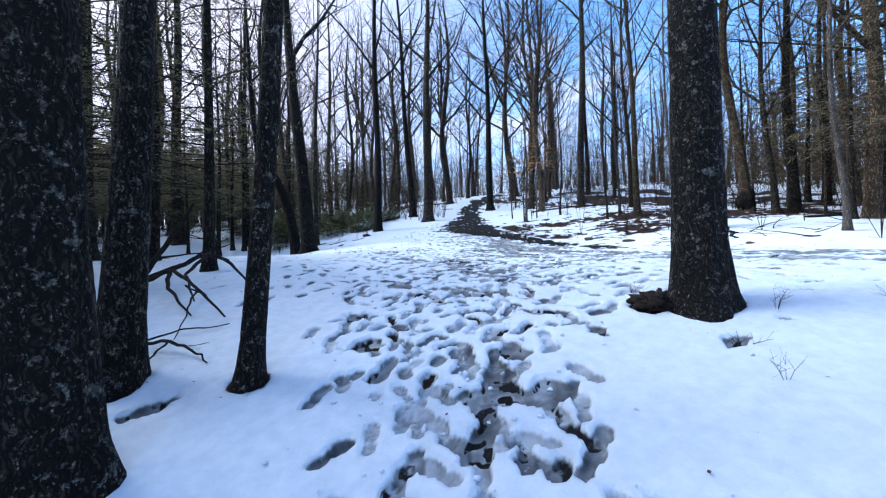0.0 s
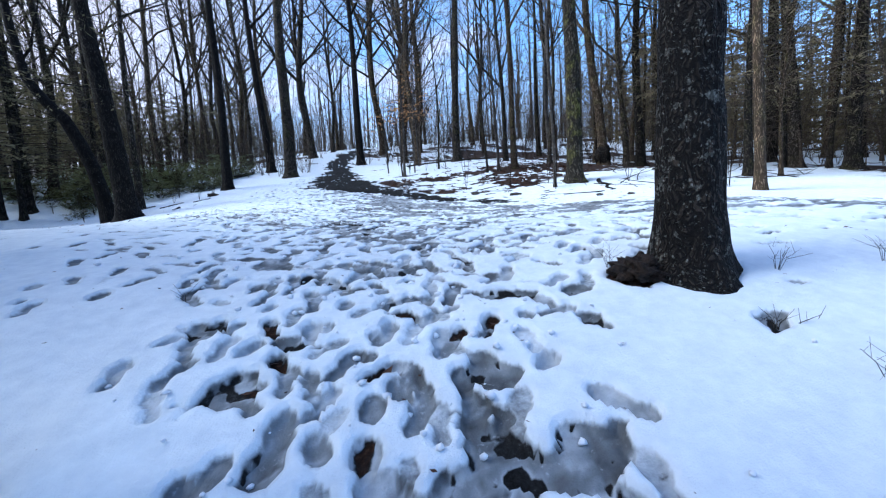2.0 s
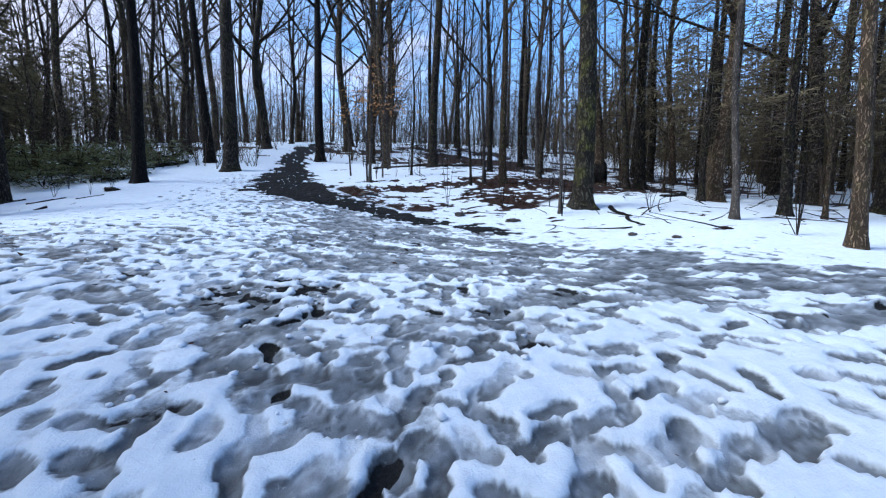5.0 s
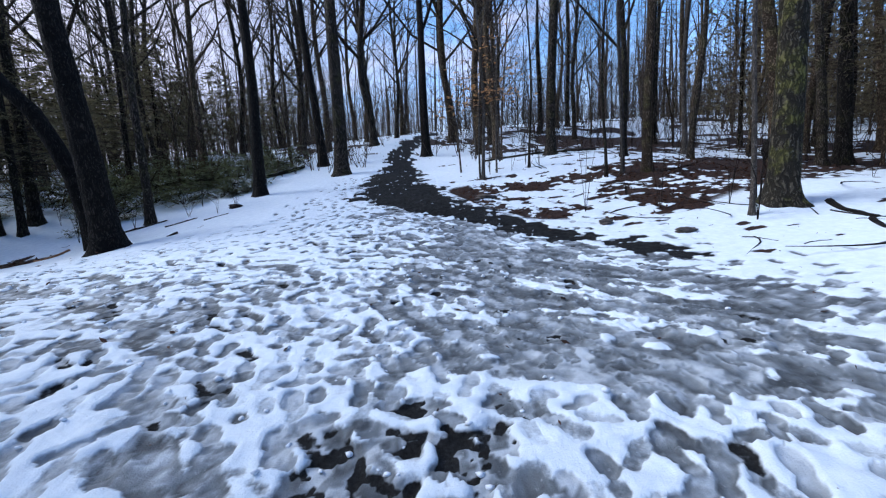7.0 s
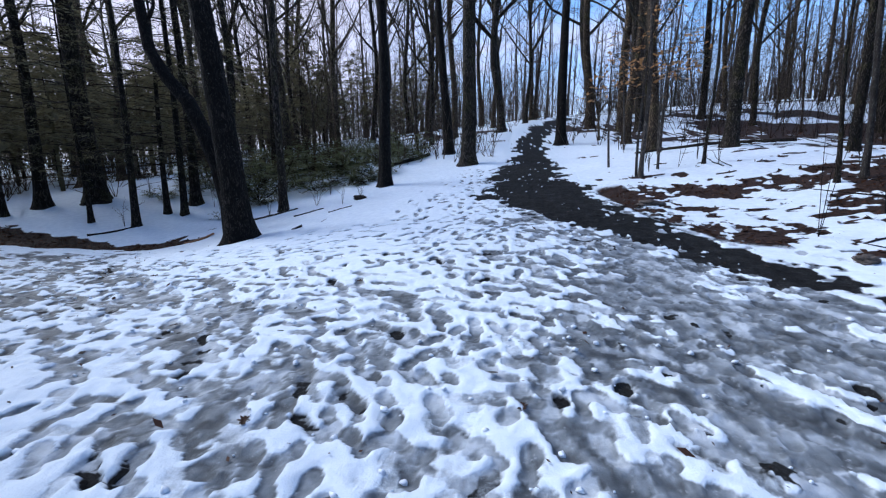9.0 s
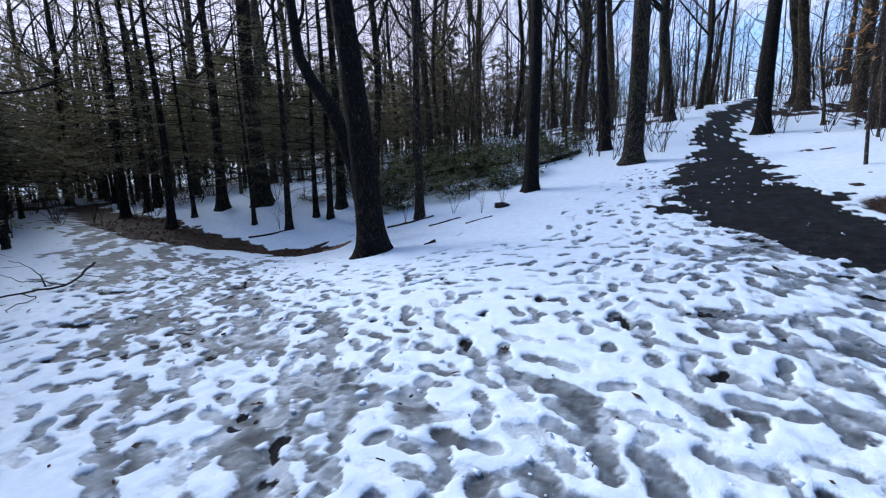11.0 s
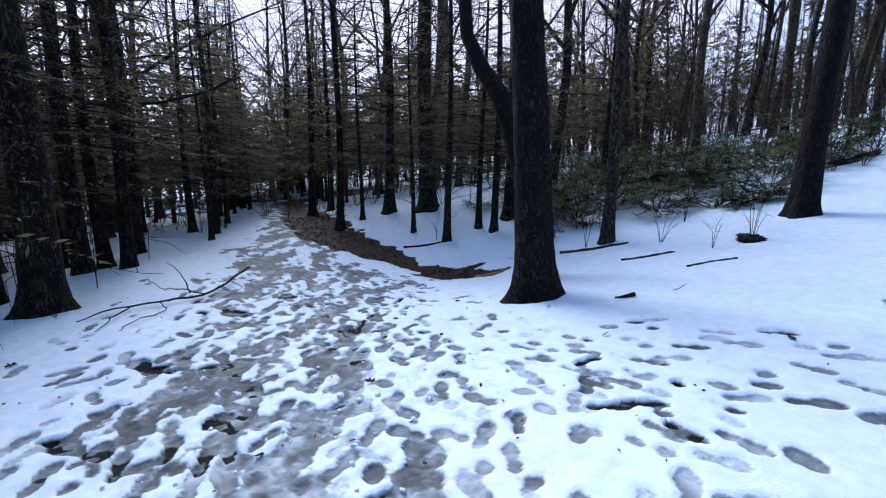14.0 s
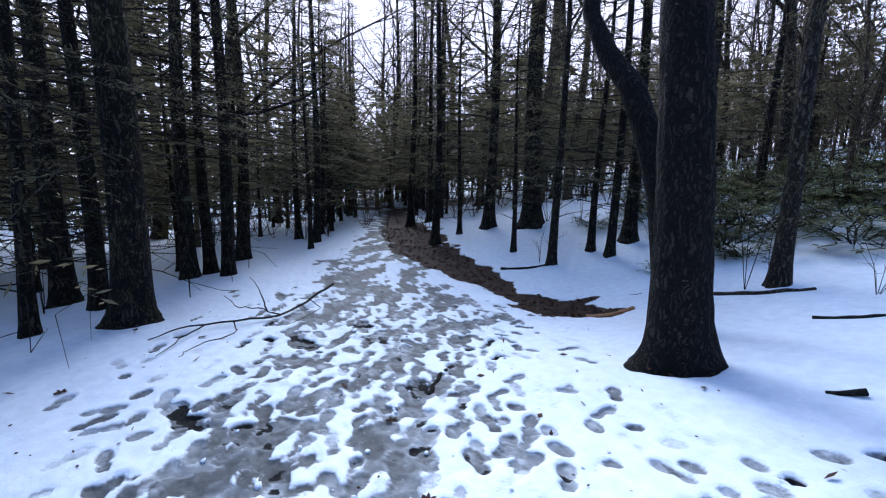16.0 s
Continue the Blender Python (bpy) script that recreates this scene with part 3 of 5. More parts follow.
def deciduous_meshes(seed, tall=17.0, r=.2, clear=.34, limbs=15, lean=(0, 0), wiggle=.12, rings=26, sides=12, bare=BARK_DARK, rich=True):
    """Trunk and bare crown of a broadleaf tree in winter."""
    rng = np.random.RandomState(seed)
    z = np.concatenate([[-.35, -.12, 0, .06, .14, .26, .42, .65, 1.0], np.linspace(1.4, tall, rings)])
    if sides >= 40:
        z = np.concatenate([[-.35, -.1], np.arange(0, 4.6, .05), np.linspace(4.8, tall, rings)])
    ph = rng.uniform(0, 6.28, 4)
    cx = lean[0] * z + wiggle * (np.sin(z * .55 + ph[0]) - math.sin(ph[0])) * np.clip(z / 3, 0, 1)
    cy = lean[1] * z + wiggle * (np.sin(z * .48 + ph[1]) - math.sin(ph[1])) * np.clip(z / 3, 0, 1)
    rad = flare(z, r) * np.clip(1 - np.maximum(z, 0) / tall, .02, 1) ** .75
    trunk = Shape()
    trunk.tube(np.stack([cx, cy, z], 1), rad, sides, ridged(rng))
    crown = Shape()
    for i in range(limbs):
        h = tall * (clear + (0.96 - clear) * (i + rng.rand() * .7) / limbs)
        az = i * 2.4 + rng.rand()
        up = rng.uniform(.75, 1.5)
        p = (np.interp(h, z, cx), np.interp(h, z, cy), h)
        rr = float(np.interp(h, z, rad))
        ln = (tall - h) * rng.uniform(.3, .5) + rng.uniform(1.0, 2.0)
        pts, d = limb(crown, rng, p, (math.cos(az), math.sin(az), up), ln, rr * .55, 0, 5)
        for j in range(6 if rich else 4):
            q = pts[1 + j % 5]
            dd = np.array((math.cos(az), math.sin(az), up * .8)) + rng.normal(0, .75, 3)
            p2, d2 = limb(crown, rng, q, dd / np.linalg.norm(dd), ln * rng.uniform(.3, .5), rr * .2, 1, 3)
            for w in range(4 if rich else 2):
                dd = d2 + rng.normal(0, .6, 3)
                limb(crown, rng, p2[1 + w % 3], dd / np.linalg.norm(dd), ln * rng.uniform(.14, .28), max(.007, rr * .08), 2, 3)
    return trunk.mesh("trunk", bare), crown.mesh("crown", bare)


def hemlock_meshes(seed, tall=12.0, r=.12, low=1.6, boughs=62, reach=2.3, needles=NEEDLES, lean=(0, 0), twigs=11, sides=9, dead=9, blade=.055, per=7, thin=99.0, plump=.28, wiry=None):
    """Trunk, needled boughs and dead lower twigs of a hemlock or pine."""
    rng = np.random.RandomState(seed)
    z = np.concatenate([[-.35, 0, .05, .12, .24, .5, 1.0], np.linspace(1.7, tall, 15)])
    cx, cy = lean[0] * z + .05 * np.sin(z * .7 + seed), lean[1] * z + .05 * np.sin(z * .6 + 2 * seed)
    rad = flare(z, r) * np.clip(1 - np.maximum(z, 0) / tall, .03, 1) ** .85
    trunk, green, wood = Shape(), Shape(), Shape()
    trunk.tube(np.stack([cx, cy, z], 1), rad, sides, ridged(rng, .05))
    for i in range(boughs):
        h = low + (tall - low) * ((i + rng.rand()) / boughs) ** 1.25
        az = i * 2.4 + rng.rand() * .6
        ln = reach * (1 - (h - low) / (tall - low) * .8) * rng.uniform(.6, 1.15)
        out = np.array((math.cos(az), math.sin(az), 0))
        sidew = np.array((-math.sin(az), math.cos(az), 0))
        s = np.linspace(0, 1, 4)
        droop = rng.uniform(.12, .34)
        base = np.array((np.interp(h, z, cx), np.interp(h, z, cy), h))
        pts = base + out * (s * ln)[:, None] + np.array((0, 0, 1)) * (ln * (.16 * s - droop * s * s))[:, None] + sidew * (rng.normal(0, .06) * s * s * ln)[:, None]
        wood.tube(pts, np.linspace(.016, .003, 4), 3)
        cs, als, acs = [], [], []
        if h > thin and rng.rand() < .72:
            continue
        for j in range(twigs):
            f = .18 + .82 * (j + rng.rand()) / twigs
            q = base + out * f * ln + np.array((0, 0, ln * (.16 * f - droop * f * f)))
            d = out * .75 + sidew * (1 if j % 2 else -1) * rng.uniform(.6, 1.1) + np.array((0, 0, rng.uniform(-.38, .02)))
            d /= np.linalg.norm(d)
            tl = ln * .36 * (1.15 - .75 * f) + .08
            m = per
            g = (np.arange(m) + rng.rand(m) * .8) / m * tl
            up = np.array((0, 0, 1)) + rng.normal(0, .25, 3)
            lat = np.cross(d, up)
            lat /= np.linalg.norm(lat)
            sg = np.where(np.arange(m) % 2, 1, -1)[:, None]
            dirn = d[None] * .7 + lat[None] * sg * .75 + rng.normal(0, .22, (m, 3))
            dirn /= np.linalg.norm(dirn, axis=1)[:, None]
            size = blade * rng.uniform(.7, 1.5, m)[:, None]
            cs.append(q + d[None] * g[:, None] + dirn * size)
            als.append(dirn * size)
            wv = np.cross(dirn, up + rng.normal(0, .4, 3))
            acs.append(wv / np.linalg.norm(wv, axis=1)[:, None] * size * plump)
        green.blades(np.concatenate(cs), np.concatenate(als), np.concatenate(acs))
    for i in range(dead):
        h = rng.uniform(.5, low + 2)
        az = rng.rand() * 6.28
        d = np.array((math.cos(az), math.sin(az), rng.uniform(-.25, .35)))
        ln = rng.uniform(.4, 1.6)
        k = np.linspace(0, 1, 4)[:, None]
        pts = np.array((np.interp(h, z, cx), np.interp(h, z, cy), h)) + d * k * ln + np.cumsum(rng.normal(0, .03, (4, 3)), 0)
        wood.tube(pts, np.linspace(.011, .003, 4), 3)
        for w in range(3):
            e = d * .6 + rng.normal(0, .5, 3)
            wood.tube([pts[1 + w % 3], pts[1 + w % 3] + e * ln * .3], [.005, .002], 3)
    return trunk.mesh("trunk", BARK_HEMLOCK), green.mesh("foliage", needles, False), wood.mesh("twigwork", wiry or BARK_TWIG)


def stand(name, meshes, x, y, turn, sx, sz, label, category, group, sink=0.06):
    """One tree: an empty at its foot, with its parts."""
    root = new(name)
    root.matrix_world = Matrix.Translation((x, y, at(x, y, sink))) @ Matrix.Rotation(turn, 4, "Z") @ Matrix.Diagonal((sx, sx, sz, 1))
    root.empty_display_size = .2
    tagged(root, label, category, group)
    for m in meshes:
        ob = part(m.name.split(".")[0], m, root)
        if ob.name.startswith(("twigwork", "foliage")):
            tagged(ob, kind="stuff")
    return root


# ---- trees close to the walk, each with its own shape ----
BROAD = "broadleaf trees of the wood"
def own_tree(x, y, r, tall, lean, seed, bark_, label, **more):
    more = {"rings": 24, "sides": 56, "limbs": 9, "wiggle": .05, "rich": False, **more}
    stand("tree", deciduous_meshes(seed, tall, r, lean=lean, bare=bark_, **more), x, y, 0, 1, 1, label, "tree", BROAD)


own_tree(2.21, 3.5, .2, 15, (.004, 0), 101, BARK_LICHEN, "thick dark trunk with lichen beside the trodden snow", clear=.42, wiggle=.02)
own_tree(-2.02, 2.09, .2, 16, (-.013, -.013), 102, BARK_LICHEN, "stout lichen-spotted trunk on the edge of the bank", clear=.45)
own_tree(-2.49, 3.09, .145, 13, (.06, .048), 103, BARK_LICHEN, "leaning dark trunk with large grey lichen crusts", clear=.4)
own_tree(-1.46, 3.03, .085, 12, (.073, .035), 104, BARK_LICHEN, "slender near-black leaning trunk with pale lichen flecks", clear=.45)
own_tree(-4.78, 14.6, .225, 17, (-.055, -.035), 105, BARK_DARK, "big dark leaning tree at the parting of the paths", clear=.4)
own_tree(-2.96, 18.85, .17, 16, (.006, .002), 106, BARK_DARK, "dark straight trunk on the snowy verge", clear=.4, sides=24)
own_tree(-.75, 22.2, .26, 18, (.02, .0), 107, BARK_GREY, "grey furrowed trunk at the edge of the trail", clear=.42, sides=24)
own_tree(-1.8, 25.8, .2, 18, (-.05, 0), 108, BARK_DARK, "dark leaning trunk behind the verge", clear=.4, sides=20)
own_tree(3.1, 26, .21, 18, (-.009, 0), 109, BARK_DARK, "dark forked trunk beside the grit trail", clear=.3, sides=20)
own_tree(7.4, 11.75, .22, 17, (.004, 0), 110, BARK_MOSSY, "mossy yellow-green trunk with spreading roots", clear=.45, sides=32)
own_tree(6.8, 19.9, .18, 18, (.02, -.01), 111, BARK_GREY, "straight grey-brown trunk on the snowy slope", clear=.42, sides=20)
own_tree(-5.42, 17.5, .105, 13, (.02, .008), 112, BARK_GREY, "slim mottled grey trunk by a snowy log", clear=.45, sides=20)

# the second stem behind the leaning tree bends away from it
second = Shape()
second.tube(np.array([(0, 0, -.3), (0, 0, .05), (-.05, 0, .7), (-.2, -.02, 1.6), (-.4, -.1, 2.3), (-.62, -.18, 2.9), (-.95, -.28, 3.35), (-1.25, -.3, 3.9), (-1.45, -.25, 5.2), (-1.65, -.05, 7.5), (-1.85, .05, 11)]), [.28, .2, .18, .17, .16, .15, .13, .11, .095, .07, .02], 28, ridged(np.random.RandomState(8), .05))
second_top = Shape()
for k in range(7):
    limb(second_top, np.random.RandomState(60 + k), (-1.32 - .06 * k, -.29 + .05 * k, 4.3 + .8 * k), (math.cos(k * 2.4), math.sin(k * 2.4), 1.0), 2.4 - .15 * k, .04, 0, 5)
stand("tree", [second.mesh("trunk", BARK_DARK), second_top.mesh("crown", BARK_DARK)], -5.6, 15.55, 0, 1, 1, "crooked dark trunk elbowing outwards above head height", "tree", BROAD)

# ---- hemlocks along the side path ----
HEM = [hemlock_meshes(201 + i, 12.5, .12, 1.6 + .4 * (i % 3), 58, 2.8, twigs=10, blade=.046, per=9, thin=5.6, plump=.3, dead=12) for i in range(4)]
HEM_YOUNG = [hemlock_meshes(221 + i, 7.5, .065, 1.3, 46, 1.8, twigs=10, blade=.03, per=11, plump=.22) for i in range(2)]
HEM_BACK = [hemlock_meshes(281 + i, 6.8, .06, 1.5 + .3 * i, 40, 2.8, twigs=9, blade=.11, per=5, dead=4, plump=.33) for i in range(3)]
PINE = [hemlock_meshes(241 + i, 15, .17, 3.0, 52, 3.0, NEEDLES_PINE, dead=44, blade=.055, per=7, twigs=9, plump=.17, wiry=BARK_BRUSH) for i in range(3)]
BIG = [hemlock_meshes(261 + i, 17, .24, 2.1, 88, 3.4, sides=24, dead=26, twigs=15, blade=.024, per=15, thin=5, plump=.22) for i in range(2)]
HEM_NEAR = [hemlock_meshes(291 + i, 12.5, .12, 2.3 + .3 * i, 56, 2.8, twigs=13, blade=.025, per=14, thin=5.6, dead=30, plump=.22) for i in range(2)]
PATHSIDE = "hemlocks lining the side path"
def hemlocks(rows, group, label, mid=HEM):
    roots = []
    for i, (x, y, r) in enumerate(rows):
        kind = BIG if r >= .2 else mid if r >= .085 else HEM_YOUNG
        ref = .24 if r >= .2 else .12 if r >= .085 else .065
        s = r / ref
        roots.append(stand("hemlock", kind[i % len(kind)], x, y, i * 1.7, s ** .85, min(1.25, s ** .4), label, "tree", group))
    return roots


pathside = hemlocks([(-8.55, 9.77, .2), (-10.5, 8.55, .16), (-9.45, 9.2, .1), (-8.5, 8.9, .075), (-11.5, 10.1, .14), (-11.7, 10.4, .11), (-11.15, 10.75, .115), (-13.4, 11.0, .15), (-13.7, 12.55, .055), (-16.55, 12.6, .1)], PATHSIDE, "dark hemlock with feathery boughs beside the side path", HEM_NEAR)
dead_limb = Shape()
for spine, r0, r1 in (([(-11.5, 10.1, 4.5), (-10.8, 10.75, 4.35), (-10.0, 11.4, 4.4), (-9.3, 11.9, 4.52), (-8.8, 12.25, 4.7)], .035, .01), ([(-10.0, 11.4, 4.4), (-9.5, 11.5, 4.45), (-9.0, 11.75, 4.4)], .014, .004), ([(-9.3, 11.9, 4.52), (-9.1, 12.25, 4.75), (-9.0, 12.4, 5.05)], .012, .004), ([(-10.8, 10.75, 4.35), (-10.3, 10.8, 4.35), (-9.8, 11.0, 4.3)], .012, .004)):
    back = pathside[4].matrix_world.inverted()
    dead_limb.tube([tuple(back @ Vector(p)) for p in spine], np.linspace(r0, r1, len(spine)), 6)
part("dead_limb", dead_limb.mesh("dead_limb", BARK_TWIG), pathside[4], "long bare limb reaching out over the path")
hemlocks([(-12.45, 15.65, .1), (-12.8, 16.5, .065), (-12.6, 17.4, .17), (-11.8, 18.25, .27), (-10.5, 16.75, .055), (-9.3, 17.0, .085), (-9.3, 18.15, .08), (-8.82, 18.15, .09), (-9.1, 19.0, .15), (-16.1, 16.4, .12), (-8.7, 23.3, .1)], PATHSIDE, "slim dark hemlock standing in snow by the leaf-filled run")
rng = np.random.RandomState(77)
TUNNEL = []
for k in range(18):
    tx = -15.5 - 1.25 * k
    mid = np.interp(-tx, [10.6, 15, 26, 60], [13.5, 15.2, 18.5, 24])
    TUNNEL.append((tx + rng.uniform(-.6, .6), mid - rng.uniform(1.5, 2.9), rng.uniform(.06, .12)))
    TUNNEL.append((tx + rng.uniform(-.6, .6), mid + rng.uniform(1.5, 2.9), rng.uniform(.06, .12)))
hemlocks(TUNNEL, PATHSIDE, "dark hemlock further along the side path")
LEFT = []
for k in range(24):
    lx, ly = rng.uniform(-17, -5.0), rng.uniform(-2, 8.2)
    if lx > -6.5 and ly > 6.5:
        continue
    LEFT.append((lx, ly, rng.uniform(.06, .15)))
HEM_BANK = [hemlock_meshes(295 + i, 11.5, .12, 1.5 + .3 * i, 60, 2.9, twigs=11, blade=.042, per=8, dead=18, plump=.25) for i in range(2)]
hemlocks(LEFT + [(-3.68, 6.45, .085), (-6.2, 5.6, .12), (-7.4, 3.4, .11), (-5.6, 7.9, .1)], "hemlocks below the bank", "dark hemlock in the shaded wood below the bank", HEM_BANK)

BACK = []
for k in range(1100):
    bx, by = rng.uniform(-32, -2.8), rng.uniform(17.5, 44)
    line = np.interp(-bx, [10.6, 15, 26, 60], [13.5, 15.2, 18.5, 24])
    if by < line + 5.0 or bx > -13 and by < 31 or bx > -11 and by < 40 or any((bx - a) ** 2 + (by - b) ** 2 < 4.2 for a, b in BACK):
        continue
    BACK.append((bx, by))
for k in range(300):
    bx, by = rng.uniform(-34, -7), rng.uniform(-6, 14)
    line = np.interp(-bx, [7, 10.6, 15, 26, 60], [11, 13.5, 15.2, 18.5, 24])
    if by > line - 4.6 or bx > -12 and by > 4 or any((bx - a) ** 2 + (by - b) ** 2 < 5 for a, b in BACK):
        continue
    BACK.append((bx, by))
for i, (bx, by) in enumerate(BACK[:36] + BACK[-30:] + [(-25.5, 20.6), (-27.5, 16.6), (-28.5, 21.4), (-30, 18.4), (-31.5, 20.6), (-33, 18.2), (-34, 20.4), (-35.5, 19), (-22, 19.9), (-21.5, 14.6), (-24.5, 15.6), (-19, 13.6), (-18.5, 18.9), (-38.5, 18.5), (-40, 20.2), (-39, 22), (-41, 17), (-37.5, 24), (-42, 21.5), (-36.5, 15.8), (-43, 19)]):
    stand("hemlock", HEM_BACK[i % 3], bx, by, i * 1.9, rng.uniform(.8, 1.2), rng.uniform(.7, 1.2), "dark green young hemlock in the understorey", "tree", "understorey hemlocks")

# ---- wood on the slopes ----
DEC = [deciduous_meshes(301 + i, 17, .16, .22 + .06 * (i % 3), 14, (rng.uniform(-.03, .03), rng.uniform(-.03, .03)), .16, 16, 9, BARK_SLOPE if i % 3 else BARK_GREY, rich=i < 1) for i in range(6)]
DEC_PALE = [deciduous_meshes(321 + i, 15, .10, .35, 10, (rng.uniform(-.04, .04), 0), .15, 14, 8, BARK_PALE if i else BARK_GREY, rich=False) for i in range(2)]
DEC_UNDER = [deciduous_meshes(341 + i, 8.5, .05, .14, 16, (rng.uniform(-.06, .06), 0), .2, 12, 7, BARK_SLOPE if i else BARK_BRUSH, rich=False) for i in range(3)]
SLOPE = "bare trees on the slope"
def slope_trees(rows, label):
    for i, (x, y, r) in enumerate(rows):
        kind = DEC if r >= .09 else DEC_PALE
        s = r / (.16 if r >= .09 else .10)
        stand("tree", kind[i % len(kind)], x, y, i * 2.1 + x, s ** .9, min(1.2, max(.5, s ** .45)), label, "tree", SLOPE)


slope_trees([(12.3, 15, .11), (9.4, 9.45, .07), (7.3, 15.2, .11), (7.2, 28.7, .2), (6.6, 29.5, .22), (6.5, 11.45, .04), (6.5, 36, .3), (11.9, 15.9, .2), (15.4, 18, .12), (.65, 34, .28), (5.5, 31.5, .24), (5.4, 24.6, .16), (5.75, 23.2, .1), (10.6, 17.9, .08), (12.4, 20.1, .1), (8.2, 17.6, .09), (9.8, 16.7, .08)], "bare grey-brown trunk rising from snow and leaves")
slope_trees([(-9.5, 21.5, .16), (-7.2, 26.5, .16), (-5.2, 28.5, .14), (-3.2, 30, .12), (-2.2, 33, .2), (-6.5, 33, .16), (-11, 29, .2), (-12.5, 24.5, .15), (-15, 22.5, .16), (-8.2, 36, .18), (-4.5, 37, .2), (.2, 38, .16), (2.6, 40, .16), (-.8, 43, .2), (5.3, 21.6, .15), (3.6, 17.4, .045), (6.2, 15.25, .035), (6.7, 15.35, .05), (5.2, 17.9, .035)], "bare trunk among laurel on the rising ground")
slope_trees([(-20, 21.5, .2), (-24, 12.5, .16), (-28, 23.5, .24), (-33, 15, .18), (-38, 26, .24), (-17.5, 24, .18), (-45, 19.5, .26), (-47, 27, .2), (-40, 12, .22), (-52, 23, .28), (-22, 27, .22), (-30, 29, .2), (-26, 18.9, .16), (-35, 21.5, .2), (-14.5, 20.5, .2), (-18.5, 10.5, .17), (-13.8, 8.6, .15), (-16.5, 6.4, .2), (-21.5, 8, .2), (-27, 6, .22)], "tall bare tree among the hemlocks of the side path")
FILL = []
tries = 0
while len(FILL) < 68 and tries < 3000:
    tries += 1
    fx, fy = rng.uniform(-34, 38), rng.uniform(-8, 62)
    if fy < 24 and -20 < fx < 13.5 or fx < -9 and 11 < fy < 27 or abs(fx - np.interp(fy, [24, 28, 34, 42, 60], [1.65, 1.9, 3.2, 6, 11])) < 2.2:
        continue
    if any((fx - a) ** 2 + (fy - b) ** 2 < 5 for a, b, _ in FILL):
        continue
    FILL.append((fx, fy, rng.choice([.07, .1, .12, .15, .18, .22])))
slope_trees(FILL, "bare winter tree deeper in the wood")
UNDER = []
for k in range(900):
    fx, fy = rng.uniform(-26, 30), rng.uniform(2, 52)
    if fy < 20.5 and -19 < fx < 10.5 or fx < -8 and 9 < fy < 24 or fx < -4 and fy < 9 or abs(fx - np.interp(fy, [10, 24, 28, 34, 42, 60], [1.6, 1.65, 1.9, 3.2, 6, 11])) < 2.0:
        continue
    if any((fx - a) ** 2 + (fy - b) ** 2 < 5 for a, b in UNDER):
        continue
    UNDER.append((fx, fy))
for i, (fx, fy) in enumerate(UNDER[:74]):
    stand("tree", DEC_UNDER[i % 3], fx, fy, i * 1.9, rng.uniform(.7, 1.2), rng.uniform(.6, 1.15), "slender understorey tree with fine bare twigs", "tree", "understorey trees")
for i, (fx, fy, r) in enumerate([(8.1, 7.0, .1), (16.1, 11.2, .2), (14.6, 13.4, .24), (12.9, 12.2, .22)]):
    stand("tree", DEC[(i * 2 + 1) % 6], fx, fy, i * 1.1, r / .16, 1.0, "brown trunk beyond the slushy road", "tree", SLOPE)
for i, (x, y) in enumerate([(14.3, 13.2), (18.5, 13.6), (13, 15.1), (16, 9.5), (19, 6.5), (14.2, 6), (22, 11), (17, 18), (21, 22), (13.5, 23.5), (17, 28), (24, 17), (26, 26), (11.5, 32), (15.5, 36), (20, 1), (25, 5)]):
    stand("pine", PINE[i % 3], x, y, i * 1.3, rng.uniform(.8, 1.2), rng.uniform(.85, 1.1), "hazy green conifer with thin level boughs", "tree", "conifers on the slope")

PINE_BACK = [hemlock_meshes(271 + i, 9.5, .1, 1.6 + .5 * i, 46, 3.0, NEEDLES_PINE, twigs=9, blade=.075, per=6, dead=36, plump=.18, wiry=BARK_BRUSH) for i in range(2)]
thicket = []
for k in range(600):
    px, py = rng.uniform(11.5, 30), rng.uniform(-2, 24)
    if py > 13 and px < 15 or (px - 12) * .7 + py > 24 or band(np.array(px), np.array(py), ROAD) < 3 or any((px - a) ** 2 + (py - b) ** 2 < 6 for a, b in thicket):
        continue
    thicket.append((px, py))
for i, (px, py) in enumerate(thicket[:25]):
    stand("pine", PINE_BACK[i % 2], px, py, i * 1.3, rng.uniform(.8, 1.2), rng.uniform(.8, 1.15), "young olive-green conifer beyond the road", "tree", "conifers on the slope")

# ---- far woods ----
woods = Shape()
for k in range(820):
    d, a = rng.uniform(36, 92), rng.uniform(-1.2, 4.4)
    wx_, wy_ = d * math.cos(a) - 2, d * math.sin(a) + 6
    h, r = rng.uniform(9, 19), rng.choice((.05, .07, .1, .16))
    if wy_ < 44 and abs(wx_ - np.interp(wy_, [24, 28, 34, 42, 70], [1.65, 1.9, 3.2, 6, 14])) < 1.9:
        continue
    base = np.array((wx_, wy_, at(wx_, wy_, .3)))
    top = base + np.array((rng.normal(0, .6), rng.normal(0, .6), h))
    woods.tube([base, base * .5 + top * .5, top], [r, r * .6, .02], 5)
    for j in range(11):
        f = rng.uniform(.1, .95)
        q = base + (top - base) * f
        e = rng.normal(0, 1, 3) * np.array((1, 1, .3)) + np.array((0, 0, .9))
        e = e / np.linalg.norm(e) * h * rng.uniform(.12, .28) * (1.2 - f)
        woods.tube([q, q + e * .5 + (0, 0, -.05 * h * .1), q + e + (0, 0, .3)], [r * .3, r * .18, .01], 3)
        for w in range(2):
            woods.tube([q + e * (.4 + .3 * w), q + e * (.4 + .3 * w) + rng.normal(0, .8, 3) + (0, 0, .7)], [r * .14, .01], 3)
tagged(new("far_woods", woods.mesh("far_woods", BARK_BRUSH)), "dense bare woods far beyond the clearing", "woods", kind="stuff")

